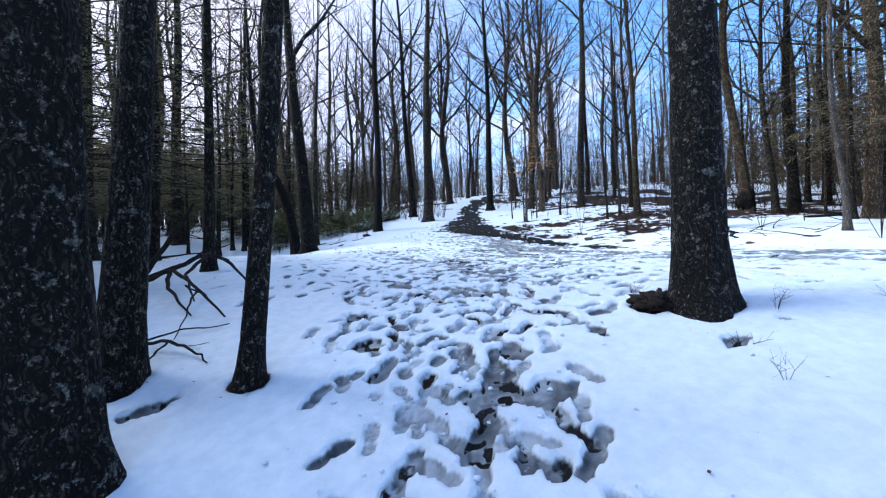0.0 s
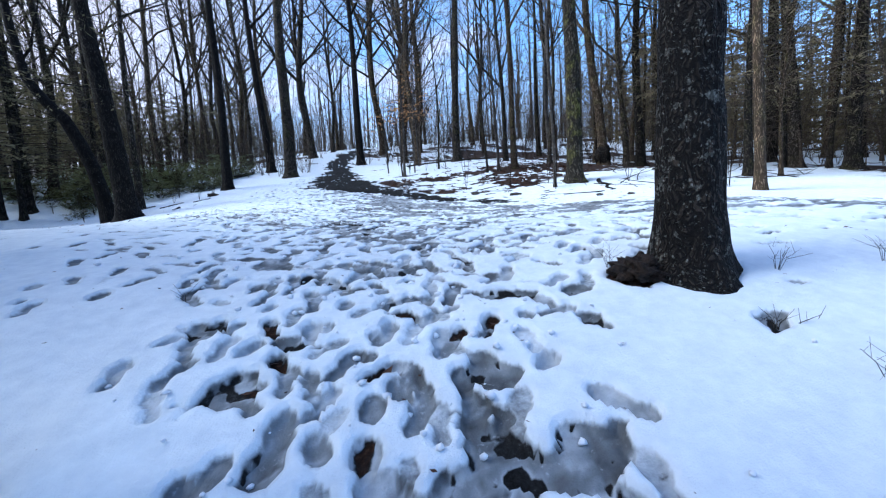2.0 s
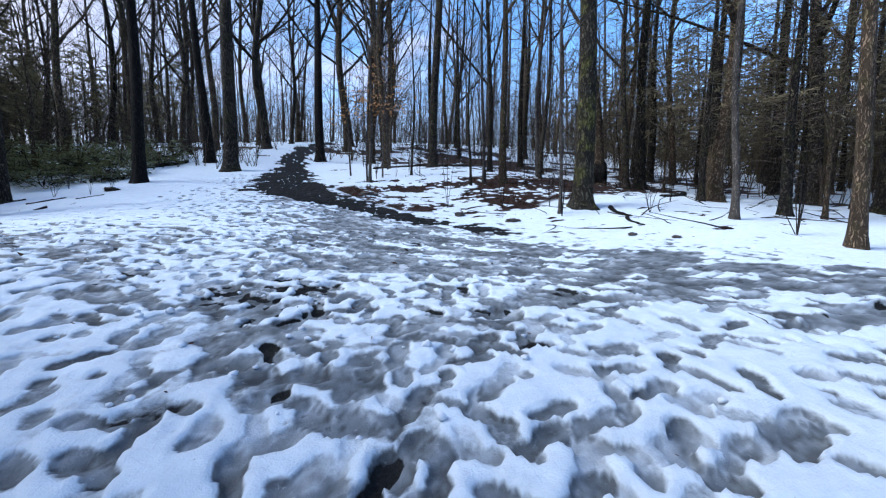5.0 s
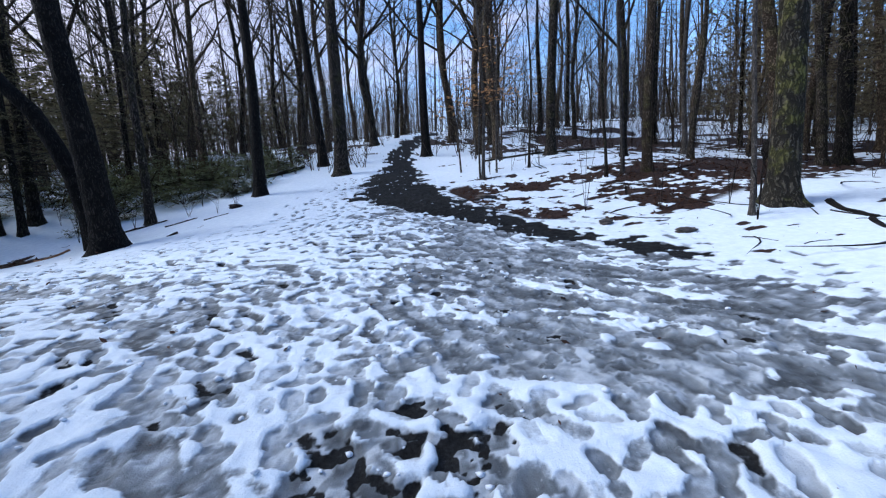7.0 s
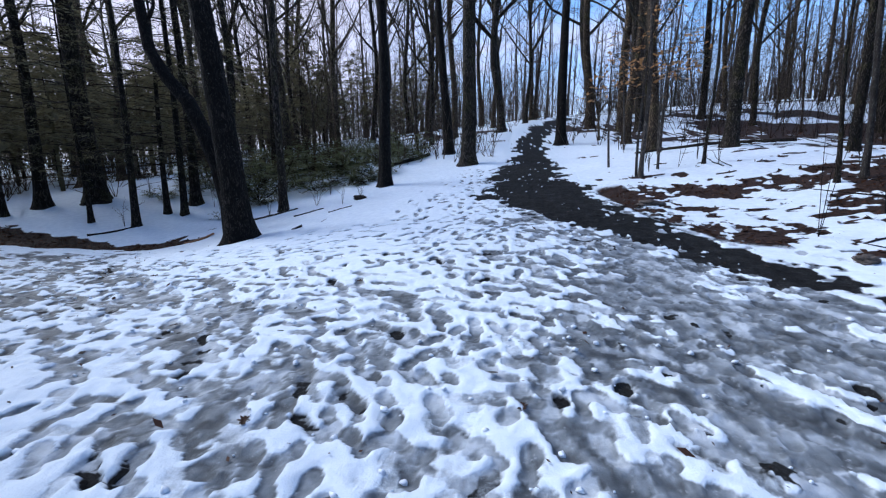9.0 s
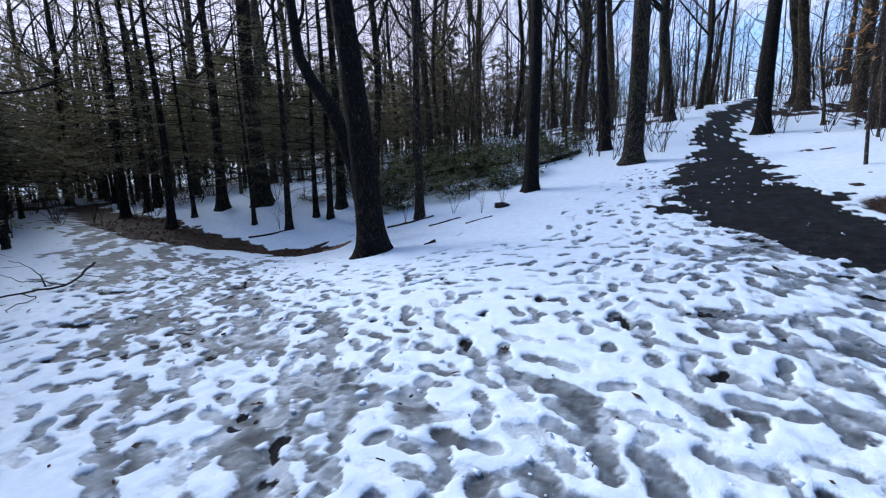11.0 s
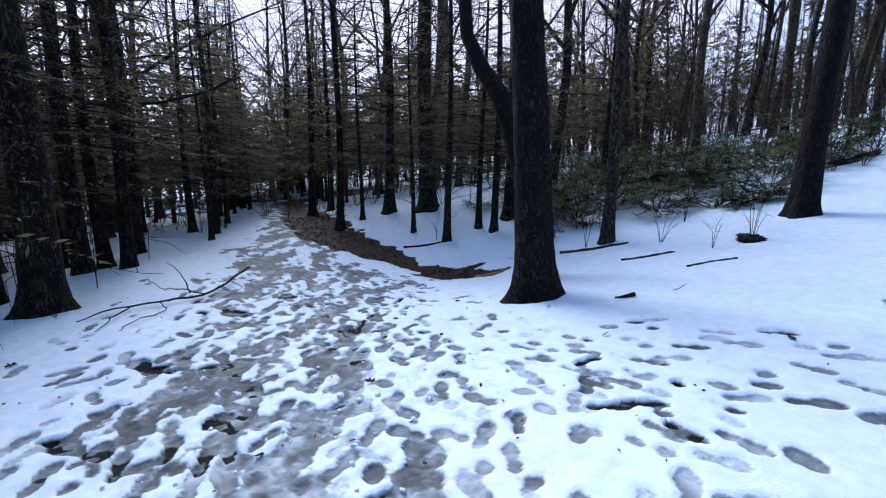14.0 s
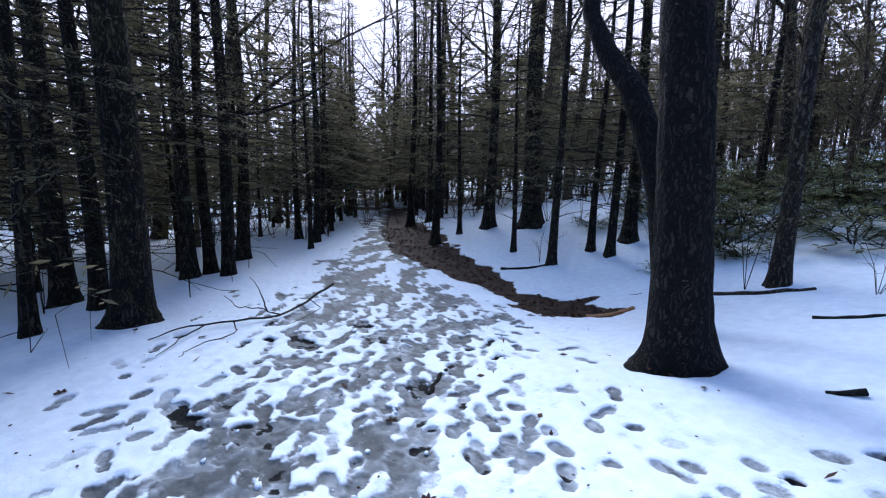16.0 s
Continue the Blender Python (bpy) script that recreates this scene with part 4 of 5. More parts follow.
brush = Shape()
for k in range(3200):
    d, a = rng.uniform(17, 64), rng.uniform(-.5, 3.7)
    bx, by = d * math.cos(a), d * math.sin(a) + 6
    if abs(bx - np.interp(by, [10, 24, 28, 34, 42, 70], [1.5, 1.65, 1.9, 3.2, 6, 13])) < 1.5 and by < 44:
        continue
    base = np.array((bx, by, at(bx, by, .05)))
    for j in range(3):
        e = rng.normal(0, .35, 3) * (1, 1, .4) + (0, 0, 1)
        ln = rng.uniform(.7, 3.2) * (1.7 if d > 30 else 1)
        brush.tube([base, base + e * ln * .5, base + e * ln + rng.normal(0, .15, 3)], [.012, .009, .004], 3)
        q = base + e * ln * .5
        brush.tube([q, q + rng.normal(0, .5, 3) + (0, 0, .5)], [.007, .003], 3)
for k in range(1500):
    d, a = rng.uniform(36, 80), rng.uniform(.2, 2.3)
    bx, by = d * math.cos(a), d * math.sin(a) + 6
    if abs(bx - np.interp(by, [34, 42, 70], [3.2, 6, 13])) < 1.5:
        continue
    base = np.array((bx, by, at(bx, by, .05)))
    top = base + np.array((rng.normal(0, .5), rng.normal(0, .5), rng.uniform(3, 7.5)))
    brush.tube([base, top], [.035, .008], 3)
    for j in range(6):
        q = base + (top - base) * rng.uniform(.1, .9)
        brush.tube([q, q + rng.normal(0, .8, 3) + (0, 0, .7)], [.014, .006], 3)
tagged(new("undergrowth", brush.mesh("undergrowth", BARK_BRUSH)), "thin brown twiggy undergrowth across the wood floor", "undergrowth", kind="stuff")

conifers, slope_conifers = Shape(), Shape()
spots = []
for k in range(4000):
    cx, cy = rng.uniform(-48, 42), rng.uniform(-14, 56)
    lane = np.interp(-cx, [7, 10.6, 15, 26, 60], [11, 13.5, 15.2, 18.5, 24])
    left = cx < -13.5 and abs(cy - lane) > (3.4 if cx > -18 else 2.5) or cx < -25 or -15 <= cx < -4 and (cy > 44 or cy < 2)
    right = cx > 24 and cy < 36 and band(np.array(cx), np.array(cy), ROAD) > 4
    if not (left or right) or any((cx - a) ** 2 + (cy - b) ** 2 < 2.6 for a, b in spots):
        continue
    spots.append((cx, cy))
thin_out = [p for k, p in enumerate(spots) if p[0] > 10 or k % 5 < 3][:430]
for cx, cy in thin_out:
    right = cx > 10
    h = rng.uniform(6, 10) if right else rng.uniform(4.8, 8.0)
    foot = .8 if right else 1.8
    base = np.array((cx, cy, at(cx, cy, .1)))
    thicket_shape = slope_conifers if right else conifers
    thicket_shape.tube([base, base + (0, 0, h)], [.09, .01], 4)
    m = 230
    f = rng.rand(m) ** 1.25
    az = rng.rand(m) * 6.283
    reach = (2.2 * (1 - f) + .35) * np.sqrt(rng.rand(m))
    c = base + np.stack([np.cos(az) * reach, np.sin(az) * reach, foot + f * (h - foot) - reach * .22], 1)
    a = np.stack([np.cos(az + rng.normal(0, .6, m)), np.sin(az + rng.normal(0, .6, m)), rng.uniform(-.45, .0, m)], 1) * rng.uniform(.2, .4, m)[:, None]
    b = np.cross(a, np.array((0, 0, 1)) + rng.normal(0, .5, (m, 3)))
    b = b / np.linalg.norm(b, axis=1)[:, None] * rng.uniform(.05, .1, m)[:, None]
    thicket_shape.blades(c, a, b)
tagged(new("far_conifers", conifers.mesh("far_conifers", NEEDLES, False)), "dense dark conifer thicket filling the far wood", "woods", kind="stuff")
tagged(new("slope_conifers", slope_conifers.mesh("slope_conifers", NEEDLES_PINE, False)), "hazy olive-brown conifer thicket beyond the road", "woods", kind="stuff")

# ---- small things ----
def mound(name, x, y, size, seed, mat, label, category, group="", sink=.25, turn=0.0, rugged=.16):
    """A lumpy solid: stones, clods and root masses."""
    r = np.random.RandomState(seed)
    bm = bmesh.new()
    bmesh.ops.create_icosphere(bm, subdivisions=4, radius=1)
    off = r.uniform(0, 50, 3)
    for v in bm.verts:
        p = v.co.copy()
        k = 1 + .35 * noise.noise(p * 1.3 + Vector(off)) + rugged * noise.noise(p * 3.5 + Vector(off)) + rugged * .6 * noise.noise(p * 8 + Vector(off))
        v.co = Vector((p.x * size[0], p.y * size[1], p.z * size[2])) * k
    m = bpy.data.meshes.new(name)
    bm.to_mesh(m)
    bm.free()
    m.polygons.foreach_set("use_smooth", np.ones(len(m.polygons), bool))
    m.materials.append(mat)
    ob = new(name, m)
    ob.matrix_world = Matrix.Translation((x, y, surface(x, y) + size[2] * (1 - 2 * sink))) @ Matrix.Rotation(turn, 4, "Z")
    return tagged(ob, label, category, group)


def lying(name, a, b, r0, r1, mat, label, category, group="", lift=0.0, bend=.08, seed=0, sides=9, steps=9):
    """A log, bough or stick that lies along the ground from a to b."""
    rg = np.random.RandomState(seed + 900)
    s = Shape()
    f = np.linspace(0, 1, steps)
    ln = math.hypot(b[0] - a[0], b[1] - a[1])
    side = np.array((-(b[1] - a[1]), b[0] - a[0])) / max(ln, 1e-6)
    w = bend * ln * np.sin(f * 3.1 + rg.rand()) * rg.choice((-1, 1)) + rg.normal(0, .011 * ln, steps)
    px, py = a[0] + (b[0] - a[0]) * f + side[0] * w, a[1] + (b[1] - a[1]) * f + side[1] * w
    za, zb = surface(px[0], py[0]), surface(px[-1], py[-1])
    pz = np.array([max(surface(p, q), za + (zb - za) * k - .02) for p, q, k in zip(px, py, f)])
    rad = np.linspace(r0, r1, steps)
    origin = np.array((px.mean(), py.mean(), pz.min()))
    s.tube(np.stack([px, py, pz - rad * .35 + lift * f], 1) - origin, rad, sides, cap=True)
    ob = new(name, s.mesh(name, mat))
    ob.location = origin
    return tagged(ob, label, category, group)


def branching(name, spines, mat, label, category, group=""):
    """A fallen bough: a main stem with its side twigs, each (points above the ground, start and end radius)."""
    s = Shape()
    ox, oy = spines[0][0][0][:2]
    oz = surface(ox, oy)
    for pts, r0, r1 in spines:
        p = np.array([(x - ox, y - oy, surface(x, y) + h - oz) for x, y, h in pts])
        k = np.linspace(0, len(p) - 1, 3 * len(p))
        fine = np.stack([np.interp(k, np.arange(len(p)), p[:, c]) for c in range(3)], 1)
        fine[1:-1] += np.random.RandomState(len(pts)).normal(0, .008, fine[1:-1].shape)
        s.tube(fine, np.linspace(r0, r1, len(fine)), 6)
    ob = new(name, s.mesh(name, mat))
    ob.location = (ox, oy, oz)
    return tagged(ob, label, category, group)


# the forked bough that lies at the side path
branching("fallen_branch", [
    ([(-9.3, 12.35, .16), (-8.7, 11.9, .06), (-8.1, 11.45, .04), (-7.95, 10.9, .05), (-7.9, 10.35, .05), (-7.6, 10.1, .03)], .022, .006),
    ([(-8.35, 11.3, .05), (-8.3, 11.25, .22), (-8.5, 11.2, .38), (-8.8, 11.1, .42)], .011, .003),
    ([(-8.1, 11.45, .05), (-8.15, 11.2, .15), (-8.05, 10.95, .2), (-8.2, 10.8, .32)], .01, .003),
    ([(-7.92, 10.6, .05), (-7.5, 10.4, .04), (-7.1, 10.25, .03)], .01, .003),
    ([(-7.95, 10.9, .05), (-7.6, 10.95, .03), (-7.2, 10.5, .03), (-7.0, 10.45, .02)], .008, .003),
    ([(-8.7, 11.9, .06), (-8.3, 12.0, .05), (-7.7, 11.5, .03)], .008, .003)], BARK_TWIG, "forked dead bough lying across snow and slush", "branch")
# broken boughs below the bank
branching("fallen_branch", [
    ([(-4.1, 5.1, .05), (-3.6, 5.35, .25), (-3.2, 5.55, .4), (-2.8, 5.3, .35), (-2.35, 4.95, .12)], 0.045, 0.012),
    ([(-3.2, 5.55, .4), (-3.15, 5.0, .25), (-2.75, 4.5, .08)], 0.029, 0.009),
    ([(-3.6, 5.35, .25), (-3.3, 4.9, .12), (-2.6, 4.2, .05)], 0.032, 0.009),
    ([(-2.8, 5.3, .35), (-2.65, 5.0, .42), (-2.6, 4.75, .5)], 0.013, 0.005),
    ([(-3.0, 4.75, .18), (-2.75, 4.75, .05)], 0.013, 0.005)], BARK_TWIG, "dark broken bough sticking out of the snow", "branch", "broken boughs below the bank")
branching("fallen_branch", [
    ([(-4.0, 5.2, .02), (-4.0, 5.7, .35), (-4.05, 6.3, .75), (-4.15, 6.8, 1.05)], 0.048, 0.021),
    ([(-4.0, 5.7, .35), (-3.7, 5.9, .35), (-3.35, 6.0, .38)], 0.019, 0.006)], BARK_TWIG, "leaning broken bough by the hemlock", "branch", "broken boughs below the bank")
branching("fallen_branch", [
    ([(-2.75, 3.62, .06), (-2.4, 3.55, .1), (-2.1, 3.42, .06), (-1.92, 3.3, .02)], 0.019, 0.006),
    ([(-2.4, 3.55, .1), (-2.35, 3.25, .08), (-2.5, 3.0, .04)], 0.011, 0.005),
    ([(-2.75, 3.62, .06), (-2.5, 3.9, .04), (-2.1, 4.0, .03)], 0.011, 0.005)], BARK_TWIG, "thin dark fallen branch on the snow bank", "branch", "broken boughs below the bank")
branching("fallen_branch", [
    ([(-3.9, 4.6, .04), (-3.4, 4.5, .3), (-3.0, 4.55, .42), (-2.6, 4.3, .3), (-2.2, 4.1, .06)], .034, .01),
    ([(-3.0, 4.55, .42), (-2.8, 4.8, .55), (-2.55, 4.95, .62)], .016, .005),
    ([(-3.4, 4.5, .3), (-3.2, 4.1, .2), (-2.9, 3.8, .05)], .02, .006),
    ([(-2.6, 4.3, .3), (-2.5, 4.0, .2), (-2.45, 3.7, .04)], .012, .004)], BARK_TWIG, "dark forked bough arching out of the snow", "branch", "broken boughs below the bank")
branching("fallen_branch", [
    ([(-7.2, 21.0, .02), (-6.9, 20.7, .45), (-6.6, 20.4, .85), (-6.35, 20.2, 1.1)], .03, .012),
    ([(-6.8, 20.6, .6), (-6.6, 20.8, .8), (-6.4, 20.9, .85)], .01, .004)], BARK_TWIG, "dead limb propped in snow below the laurel", "branch")

LOGS = "logs and sticks on the snow"
lying("log", (-6.0, 16.95), (-4.95, 17.35), .05, .03, BARK_GREY, "half-buried log with snow along its top", "log", LOGS, sides=12)
lying("log", (-4.56, 16.35), (-3.95, 16.7), .026, .014, BARK_DARK, "thin dark stick lying on smooth snow", "stick", LOGS)
lying("log", (-3.78, 14.68), (-3.6, 14.76), .012, .026, BARK_TWIG, "short broken stub poking from the snow", "stick", LOGS, lift=.04, steps=4)
lying("log", (-9.8, 16.0), (-9.25, 17.0), .04, .03, BARK_DARK, "dark root running along the snow", "stick", LOGS)
lying("log", (-6.75, 15.45), (-6.4, 16.0), .05, .04, SPLIT, "split reddish piece of rotten wood", "log", LOGS, sides=7)
lying("log", (8.0, 11.4), (7.5, 10.45), .07, .05, BARK_DARK, "dark rotten log on the snow", "log", LOGS)
lying("log", (7.45, 10.4), (6.9, 9.6), .05, .03, BARK_DARK, "dark rotten log on the snow", "log", LOGS)
lying("log", (8.9, 20.4), (4.6, 21.0), .12, .09, BARK_GREY, "fallen trunk across the leafy slope", "log", LOGS, sides=10)
lying("log", (-9.0, 23.0), (-5.0, 24.6), .1, .06, BARK_DARK, "long fallen trunk among the laurel", "log", LOGS, sides=10)
lying("log", (-4.0, 23.2), (-2.6, 25.6), .1, .08, BARK_DARK, "dark fallen trunk behind the verge", "log", LOGS)
lying("log", (11.5, 13.0), (14.5, 14.2), .1, .07, BARK_DARK, "mossy fallen limb on the slope", "log", LOGS)
lying("log", (-5.9, 12.9), (-5.5, 12.4), .03, .02, BARK_TWIG, "short broken stick in the slush", "stick", LOGS, seed=3)
lying("log", (-3.5, 15.9), (-3.1, 16.3), .02, .012, BARK_TWIG, "thin twig on smooth snow", "stick", LOGS, seed=5)
rs = np.random.RandomState(61)
for k in range(46):
    sx, sy = rs.uniform(-9, 9), rs.uniform(2.2, 17)
    if GSNOW[cell_of(sx, sy)] < .9 or -1.2 < sx < 1.6 and sy < 6:
        continue
    a, ln = rs.uniform(0, 6.28), rs.uniform(.1, .45)
    lying("twig", (sx, sy), (sx + ln * math.cos(a), sy + ln * math.sin(a)), .005, .003, BARK_TWIG, "thin dark twig lying on the snow", "twig", "twigs on the snow", bend=.12, seed=k, sides=4, steps=6)

for k in range(70):
    sx, sy = rs.uniform(4.5, 14), rs.uniform(8.5, 20)
    if band(np.array(sx), np.array(sy), ROAD) < .5:
        continue
    a, ln = rs.uniform(0, 6.28), rs.uniform(.3, 1.5)
    lying("stick", (sx, sy), (sx + ln * math.cos(a), sy + ln * math.sin(a)), .005 + .009 * ln, .004, BARK_TWIG, "dead stick lying on the snowy slope", "stick", "sticks on the slope", bend=.12, seed=100 + k, sides=5, steps=7, lift=rs.choice((0, .1, .25)))

mound("root_mass", 1.88, 3.58, (.2, .15, .13), 4, CLOD, "clod of dark roots and wet leaves against the trunk", "root mass", sink=.38, rugged=.6)
mound("rock", 5.13, 11.25, (.17, .1, .045), 11, STONE, "small dark stone half sunk in snow", "rock", "stones by the trail", sink=.4, rugged=.4)
mound("rock", 4.38, 12.25, (.13, .1, .06), 12, STONE, "small mossy stone half sunk in snow", "rock", "stones by the trail", sink=.4, rugged=.4)
mound("rock", 3.0, 15.0, (.22, .15, .07), 13, STONE, "rounded stone among brown leaves", "rock", "stones by the trail", sink=.4, rugged=.4)
mound("rock", 6.0, 9.0, (.08, .05, .03), 14, STONE, "dark clod showing through the snow", "rock", "stones by the trail", sink=.4, rugged=.4)
mound("rock", 6.4, 8.5, (.09, .05, .03), 15, STONE, "dark clod showing through the snow", "rock", "stones by the trail", sink=.4, rugged=.4)
mound("stump", 11.9, 15.9, (.3, .3, .55), 17, BARK_DARK, "rotten stump on the slope", "stump", sink=.2)


def weed(x, y, stems, tall, seed, label, group, spreadw=.3, mat=BARK_TWIG, r=.004):
    """Bare stems that rise from one tuft."""
    rg = np.random.RandomState(seed)
    s = Shape()
    for k in range(stems):
        d = rg.normal(0, spreadw, 2)
        h = tall * rg.uniform(.5, 1)
        p = [(0, 0, -.05), (d[0] * h * .4, d[1] * h * .4, h * .55), (d[0] * h + rg.normal(0, .05), d[1] * h + rg.normal(0, .05), h)]
        s.tube(p, [r, r * .8, r * .4], 4)
        for j in range(3):
            f = rg.uniform(.4, .95)
            q = np.array((d[0] * h * f * .8, d[1] * h * f * .8, h * f))
            s.tube([q, q + rg.normal(0, .03 + .07 * min(1, tall), 3) + (0, 0, .04)], [r * .5, r * .25], 3)
    ob = new("sapling" if tall > .8 else "weed", s.mesh("weed", mat))
    ob.location = (x, y, surface(x, y))
    return tagged(ob, label, "sapling" if tall > .8 else "weed", group)


mound("tussock", -3.2, 17.25, (.17, .13, .07), 21, CLOD, "brown tussock poking through smooth snow", "tussock", sink=.4, rugged=.5)
weed(-3.2, 17.25, 7, .8, 1, "bare stems rising from a brown tussock", "weeds in the snow", .3)
weed(-3.55, 16.9, 3, .5, 2, "bare stems rising from the snow", "weeds in the snow")
weed(-4.4, 17.3, 5, .7, 3, "bare stems beside the half-buried log", "weeds in the snow", .4)
weed(2.6, 3.2, 6, .16, 4, "dry weed standing in the snow", "weeds in the snow", .5, r=.002)
weed(1.75, 3.75, 6, .16, 5, "dry weed beside the root mass", "weeds in the snow", .5, r=.002)
weed(3.3, 3.0, 5, .14, 6, "dry weed standing in the snow", "weeds in the snow", .6, r=.002)
weed(2.02, 2.83, 5, .09, 12, "dry tuft melting out of the snow", "weeds in the snow", .7, r=.003)
weed(1.95, 2.35, 4, .1, 7, "dry weed standing in the snow", "weeds in the snow", .6, r=.002)
weed(-1.1, 4.6, 2, .14, 8, "thin stalks standing in the snow", "weeds in the snow", .4, r=.003)
weed(8.5, 7.9, 6, 1.6, 9, "cluster of thin leaning saplings in snow", "saplings on the slope", .3, r=.009)
weed(6.35, 11.2, 3, 1.6, 10, "thin bare sapling in snow", "saplings on the slope", .1, r=.012)
weed(8.3, 10.6, 5, .9, 11, "thin bare shoots in snow", "saplings on the slope", .25, r=.008)
rs = np.random.RandomState(19)
for k in range(58):
    sx, sy = rs.uniform(3.3, 15), rs.uniform(10.8, 25)
    if band(np.array(sx), np.array(sy), ROAD) < .7 or sy < 12 and sx < 6:
        continue
    weed(sx, sy, rs.randint(2, 6), rs.uniform(.4, 2.6), 30 + k, "thin bare shoots among snow and leaves", "saplings on the slope", .16, r=.006)
for k in range(26):
    sx, sy = rs.uniform(-11, -3.2), rs.uniform(16.8, 26)
    weed(sx, sy, rs.randint(2, 5), rs.uniform(.4, 2.2), 130 + k, "thin bare shoots in the hollow", "saplings in the hollow", .16, r=.006)
for k in range(9):
    sx, sy = rs.uniform(-15, -8.3), rs.uniform(8.0, 12.2)
    if band(np.array(sx), np.array(sy), SIDE_PATH) < .8:
        continue
    weed(sx, sy, rs.randint(1, 4), rs.uniform(.3, 1.6), 170 + k, "thin bare shoots beside the side path", "saplings by the side path", .12, r=.006)


def beech(x, y, tall, seed, turn):
    """A thin sapling that keeps its tawny leaves on level sprays."""
    rg = np.random.RandomState(seed)
    stem, leaves, side = Shape(), Shape(), Shape()
    z = np.linspace(-.2, tall, 9)
    cx = .08 * np.sin(z * .8 + seed)
    stem.tube(np.stack([cx, .06 * np.cos(z * .7), z], 1), np.linspace(.035, .006, 9), 7)
    cs, al, ac = [], [], []
    for k in range(22):
        h = tall * rg.uniform(.42, .9)
        az = rg.rand() * 6.28
        d = np.array((math.cos(az), math.sin(az), rg.uniform(-.05, .25)))
        ln = rg.uniform(.5, 1.4) * (1.3 - h / tall * .7)
        b0 = np.array((float(np.interp(h, z, cx)), 0, h))
        side.tube([b0, b0 + d * ln * .5, b0 + d * ln + (0, 0, .05)], [.009, .006, .003], 4)
        for j in range(8 if .45 < h / tall < .7 else 2):
            q = b0 + d * ln * rg.uniform(.35, 1)
            e = rg.normal(0, 1, 3) * (1, 1, .35)
            e /= np.linalg.norm(e)
            cs.append(q + e * .05)
            al.append(e * rg.uniform(.045, .07))
            w = np.cross(e, rg.normal(0, .4, 3) + (0, 0, 1))
            ac.append(w / np.linalg.norm(w) * .03)
    leaves.blades(cs, al, ac)
    stand("beech_sapling", [stem.mesh("stem", BARK_PALE), side.mesh("twigwork", BARK_PALE), leaves.mesh("foliage", BEECH, False)], x, y, turn, 1, 1, "beech sapling with tawny withered leaves", "sapling", "beech saplings")


for k, (bx, by, bt) in enumerate([(3.6, 17.45, 4.4), (4.25, 18.0, 4.8), (3.3, 19.0, 4.0), (5.0, 20.3, 5.0), (4.6, 22.5, 4.6)]):
    beech(bx, by, bt, 400 + k, k * 1.3)


def laurel(x, y, size, seed):
    """An evergreen shrub: crooked stems under whorls of stiff leaves."""
    rg = np.random.RandomState(seed)
    stem, leaves = Shape(), Shape()
    cs, al, ac = [], [], []
    for k in range(15):
        az = rg.rand() * 6.28
        d = np.array((math.cos(az), math.sin(az), rg.uniform(.25, 1.0)))
        ln = size * rg.uniform(.4, 1.0)
        p = [np.zeros(3) - (0, 0, .05), d * ln * .4 + rg.normal(0, .06, 3), d * ln * .75 + rg.normal(0, .1, 3)]
        stem.tube(p, [.014, .01, .006], 4)
        for j in range(8):
            tip = p[2] + rg.normal(0, .19 * size, 3)
            stem.tube([p[2] * .9, tip], [.006, .004], 3)
            for m in range(9):
                a2 = m * .7 + rg.rand()
                e = np.array((math.cos(a2), math.sin(a2), rg.uniform(-.4, .5)))
                e /= np.linalg.norm(e)
                hl = rg.uniform(.05, .085)
                cs.append(tip + e * (hl + .015))
                al.append(e * hl)
                w = np.cross(e, (0, 0, 1)) + rg.normal(0, .15, 3)
                ac.append(w / np.linalg.norm(w) * hl * .36)
    leaves.blades(cs, al, ac)
    return stem.mesh("stem", BARK_TWIG), leaves.mesh("foliage", LAUREL, False)


LAURELS = [laurel(0, 0, 1.1, 500 + k) for k in range(4)]
rs = np.random.RandomState(23)
placed = []
for k in range(400):
    lx, ly = rs.uniform(-10.5, -3.4), rs.uniform(19.6, 28.5)
    if ly < 20.2 - .0 * lx and lx < -8 or lx > -3.0 - (ly - 20) * .1 or any((lx - a) ** 2 + (ly - b) ** 2 < 1.1 for a, b in placed):
        continue
    placed.append((lx, ly))
for k, (lx, ly) in enumerate(placed[:54]):
    stand("laurel", LAURELS[k % 4], lx, ly, k * 1.1, rs.uniform(.8, 1.35), rs.uniform(.75, 1.2), "evergreen laurel shrub with glossy dark leaves", "shrub", "laurel thicket")
for k, (lx, ly) in enumerate([(-7.3, 18.2), (-6.6, 19.0), (-8.0, 19.4), (-3.9, 20.2), (-10.4, 19.2)]):
    stand("laurel", LAURELS[k % 4], lx, ly, k * 1.1, .6, .55, "small laurel shrub poking through the snow", "shrub", "laurel thicket")


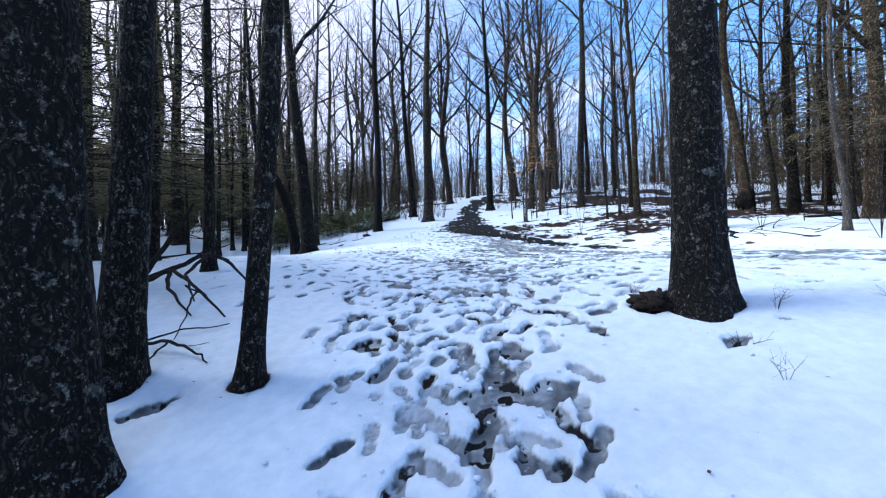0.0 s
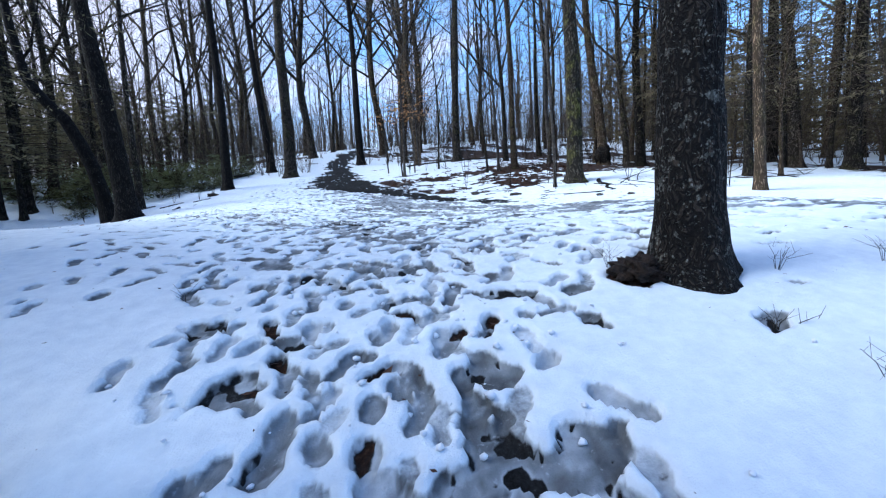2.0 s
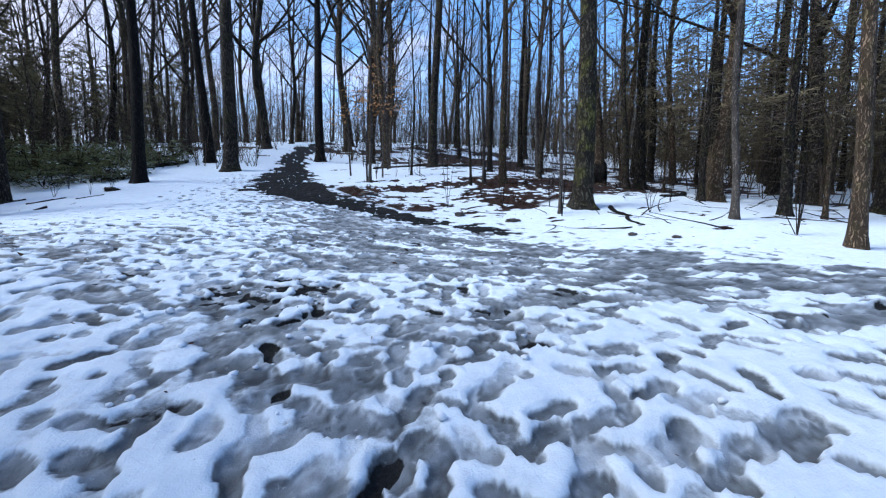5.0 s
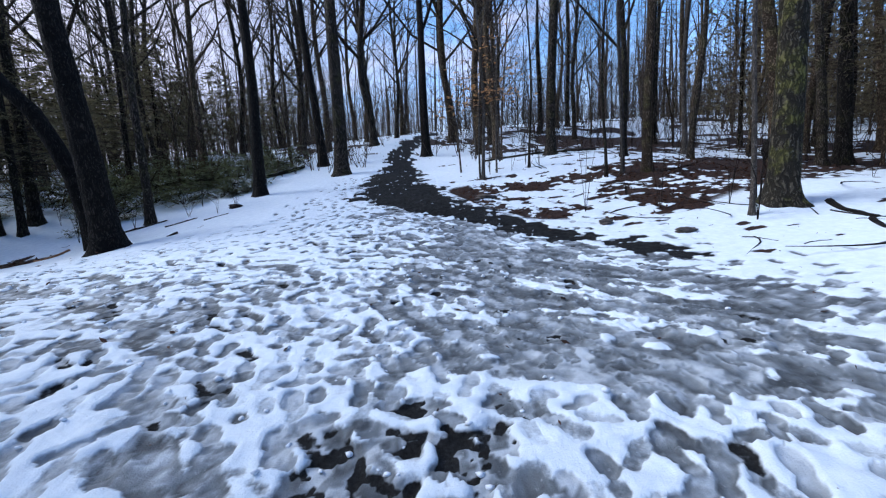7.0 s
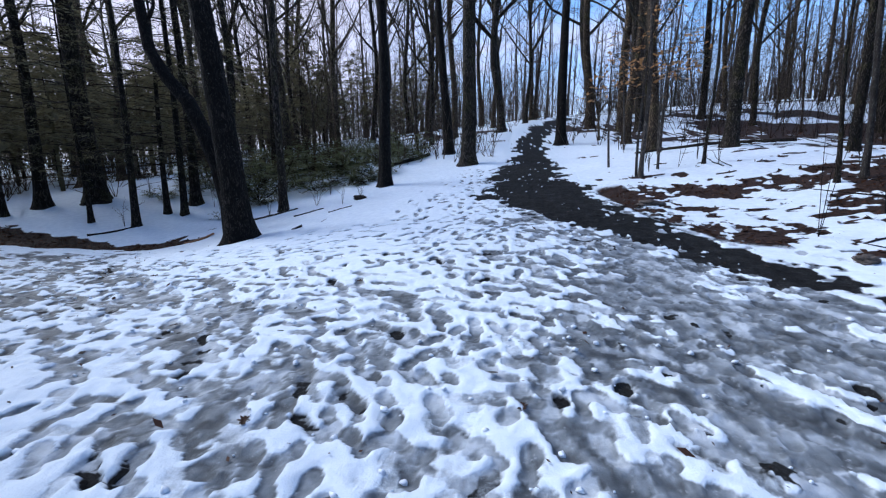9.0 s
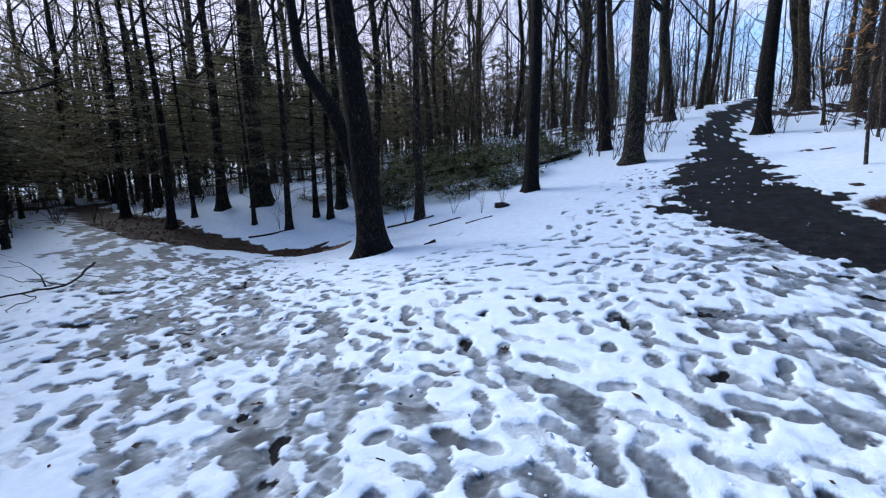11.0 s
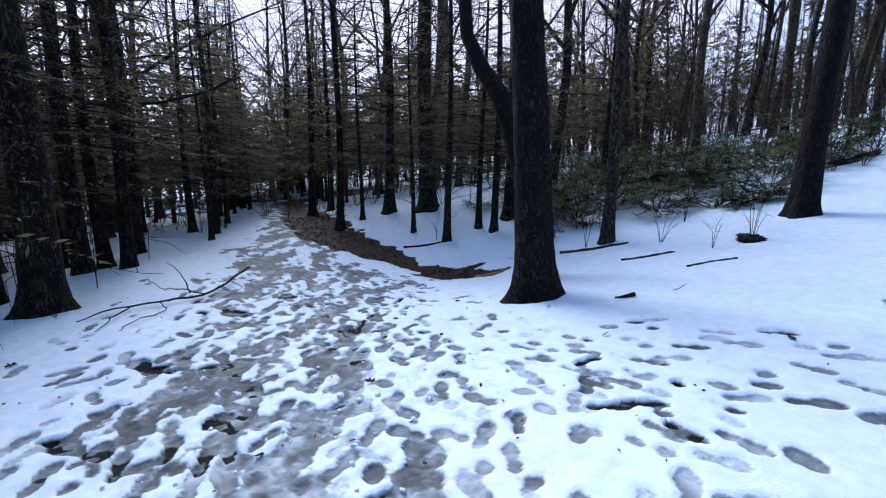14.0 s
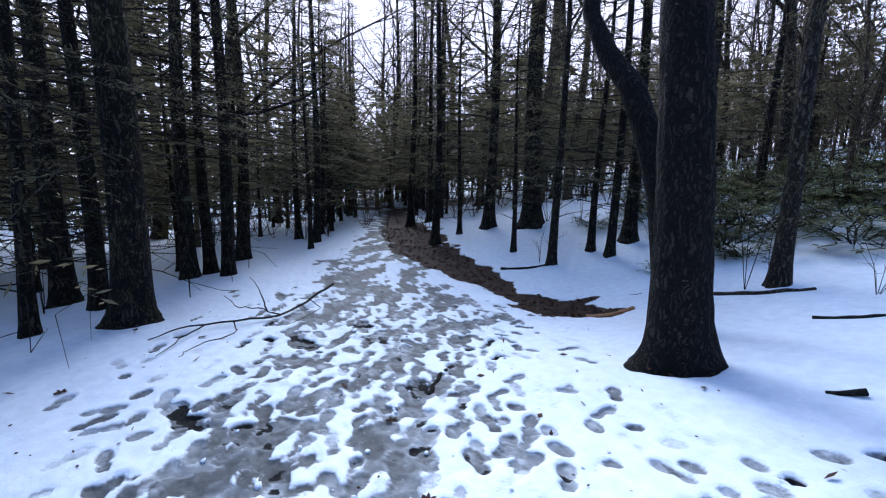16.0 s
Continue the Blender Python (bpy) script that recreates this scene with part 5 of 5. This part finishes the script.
def litter():
    """Dead leaves: thick where the ground shows brown, a few on the snow."""
    rg = np.random.RandomState(31)
    s = Shape()
    cs, al, ac = [], [], []
    def leaf_at(x, y, hl):
        j, i = cell_of(x, y)
        e = rg.normal(0, 1, 3) * (1, 1, .3)
        e /= np.linalg.norm(e)
        w = np.cross(e, rg.normal(0, .35, 3) + (0, 0, 1))
        w /= np.linalg.norm(w)
        cs.append((x, y, GZ[j, i] + .008 + abs(e[2]) * hl * .6))
        al.append(e * hl)
        ac.append(w * hl * rg.uniform(.35, .6))
    for box, count in (((-16, -6.3, 14.4, 16.6), 5200), ((2.2, 9.5, 12.2, 18), 5200), ((1.4, 2.6, 3.1, 4.0), 420), ((-.8, 1.6, 1.4, 5.4), 1600), ((-5.3, -4.2, 14.1, 15.1), 240), ((9, 20, 14, 26), 2500), ((-12, -3, 18, 28), 2500)):
        for k in range(count):
            x, y = rg.uniform(box[0], box[1]), rg.uniform(box[2], box[3])
            if GLEAF[cell_of(x, y)] > .45:
                leaf_at(x, y, rg.uniform(.025, .055))
    for k in range(900):
        leaf_at(rg.uniform(-9, 7), rg.uniform(1.0, 15), rg.uniform(.006, .02))
    for k in range(60):
        leaf_at(rg.uniform(-9, 4), rg.uniform(8, 15), rg.uniform(.03, .05))
    s.blades(cs, al, ac)
    tagged(new("leaf_litter", s.mesh("leaf_litter", LITTER, False)), "wet brown dead leaves over the ground", "leaf litter", kind="stuff")


litter()


def oak_leaf(x, y, size, turn, seed):
    """A single lobed dead leaf, cupped, with its stalk."""
    rg = np.random.RandomState(seed)
    bm = bmesh.new()
    ring = []
    for k in range(28):
        a = k / 28 * 2 * math.pi
        r = size * (.62 + .3 * math.cos(5 * a * 1.4) * abs(math.sin(a)))
        px, py = r * 1.25 * math.cos(a), r * .75 * math.sin(a)
        ring.append(bm.verts.new((px, py, .25 * size * (abs(py) / size) ** 1.3 + rg.uniform(0, .12) * size)))
    hub = bm.verts.new((0, 0, 0))
    for k in range(28):
        bm.faces.new((hub, ring[k], ring[(k + 1) % 28]))
    m = bpy.data.meshes.new("oak_leaf")
    bm.to_mesh(m)
    bm.free()
    m.materials.append(LITTER)
    ob = new("oak_leaf", m)
    ob.matrix_world = Matrix.Translation((x, y, surface(x, y) + .01)) @ Matrix.Rotation(turn, 4, "Z") @ Matrix.Rotation(.2, 4, "X")
    tagged(ob, "single curled brown oak leaf on the snow", "leaf", "single leaves on the snow")


for k, (ox, oy) in enumerate([(-1.31, 11.36), (-1.2, 9.0), (-2.6, 10.2), (-1.1, 1.75), (-5.2, 12.0), (-5.9, 11.8), (-7.6, 10.6), (-4.3, 11.9), (-.9, 12.4), (.3, 9.3), (-8.1, 9.9), (-6.6, 9.7)]):
    oak_leaf(ox, oy, .055, k * 1.9, k)


def lumps():
    """Kicked-up crumbs of old snow."""
    rg = np.random.RandomState(41)
    m, n, l, b = material("snow_crumb", 0.6)
    b.inputs["Base Color"].default_value = (.7, .74, .8, 1)
    relief(n, l, b, noisy(n, l, coords(n, l), 90, 3), .5, .01)
    bm0 = bmesh.new()
    bmesh.ops.create_icosphere(bm0, subdivisions=1, radius=1)
    vs = np.array([v.co[:] for v in bm0.verts])
    fs = [[v.index for v in f.verts] for f in bm0.faces]
    bm0.free()
    s = Shape()
    for k in range(500):
        f = rg.rand()
        if f < .3:
            x, y = rg.normal(.2, .6), rg.uniform(1.2, 5)
        elif f < .7:
            x, y = rg.normal(-.2, 1.3), rg.uniform(5, 11)
        else:
            t = rg.rand()
            x, y = -1 - 5 * t + rg.normal(0, .5), 9.8 + 2.6 * t + rg.normal(0, .7)
        r = rg.uniform(.006, .022) * (1.5 if rg.rand() < .1 else 1)
        s.add(vs * r * rg.uniform(.6, 1.3, (len(vs), 1)) * (1.2, 1, .8) + (x, y, surface(x, y) + r * .4), fs)
    tagged(new("snow_crumbs", s.mesh("snow_crumbs", m)), "small crumbs of kicked-up snow", "snow", kind="stuff")


lumps()
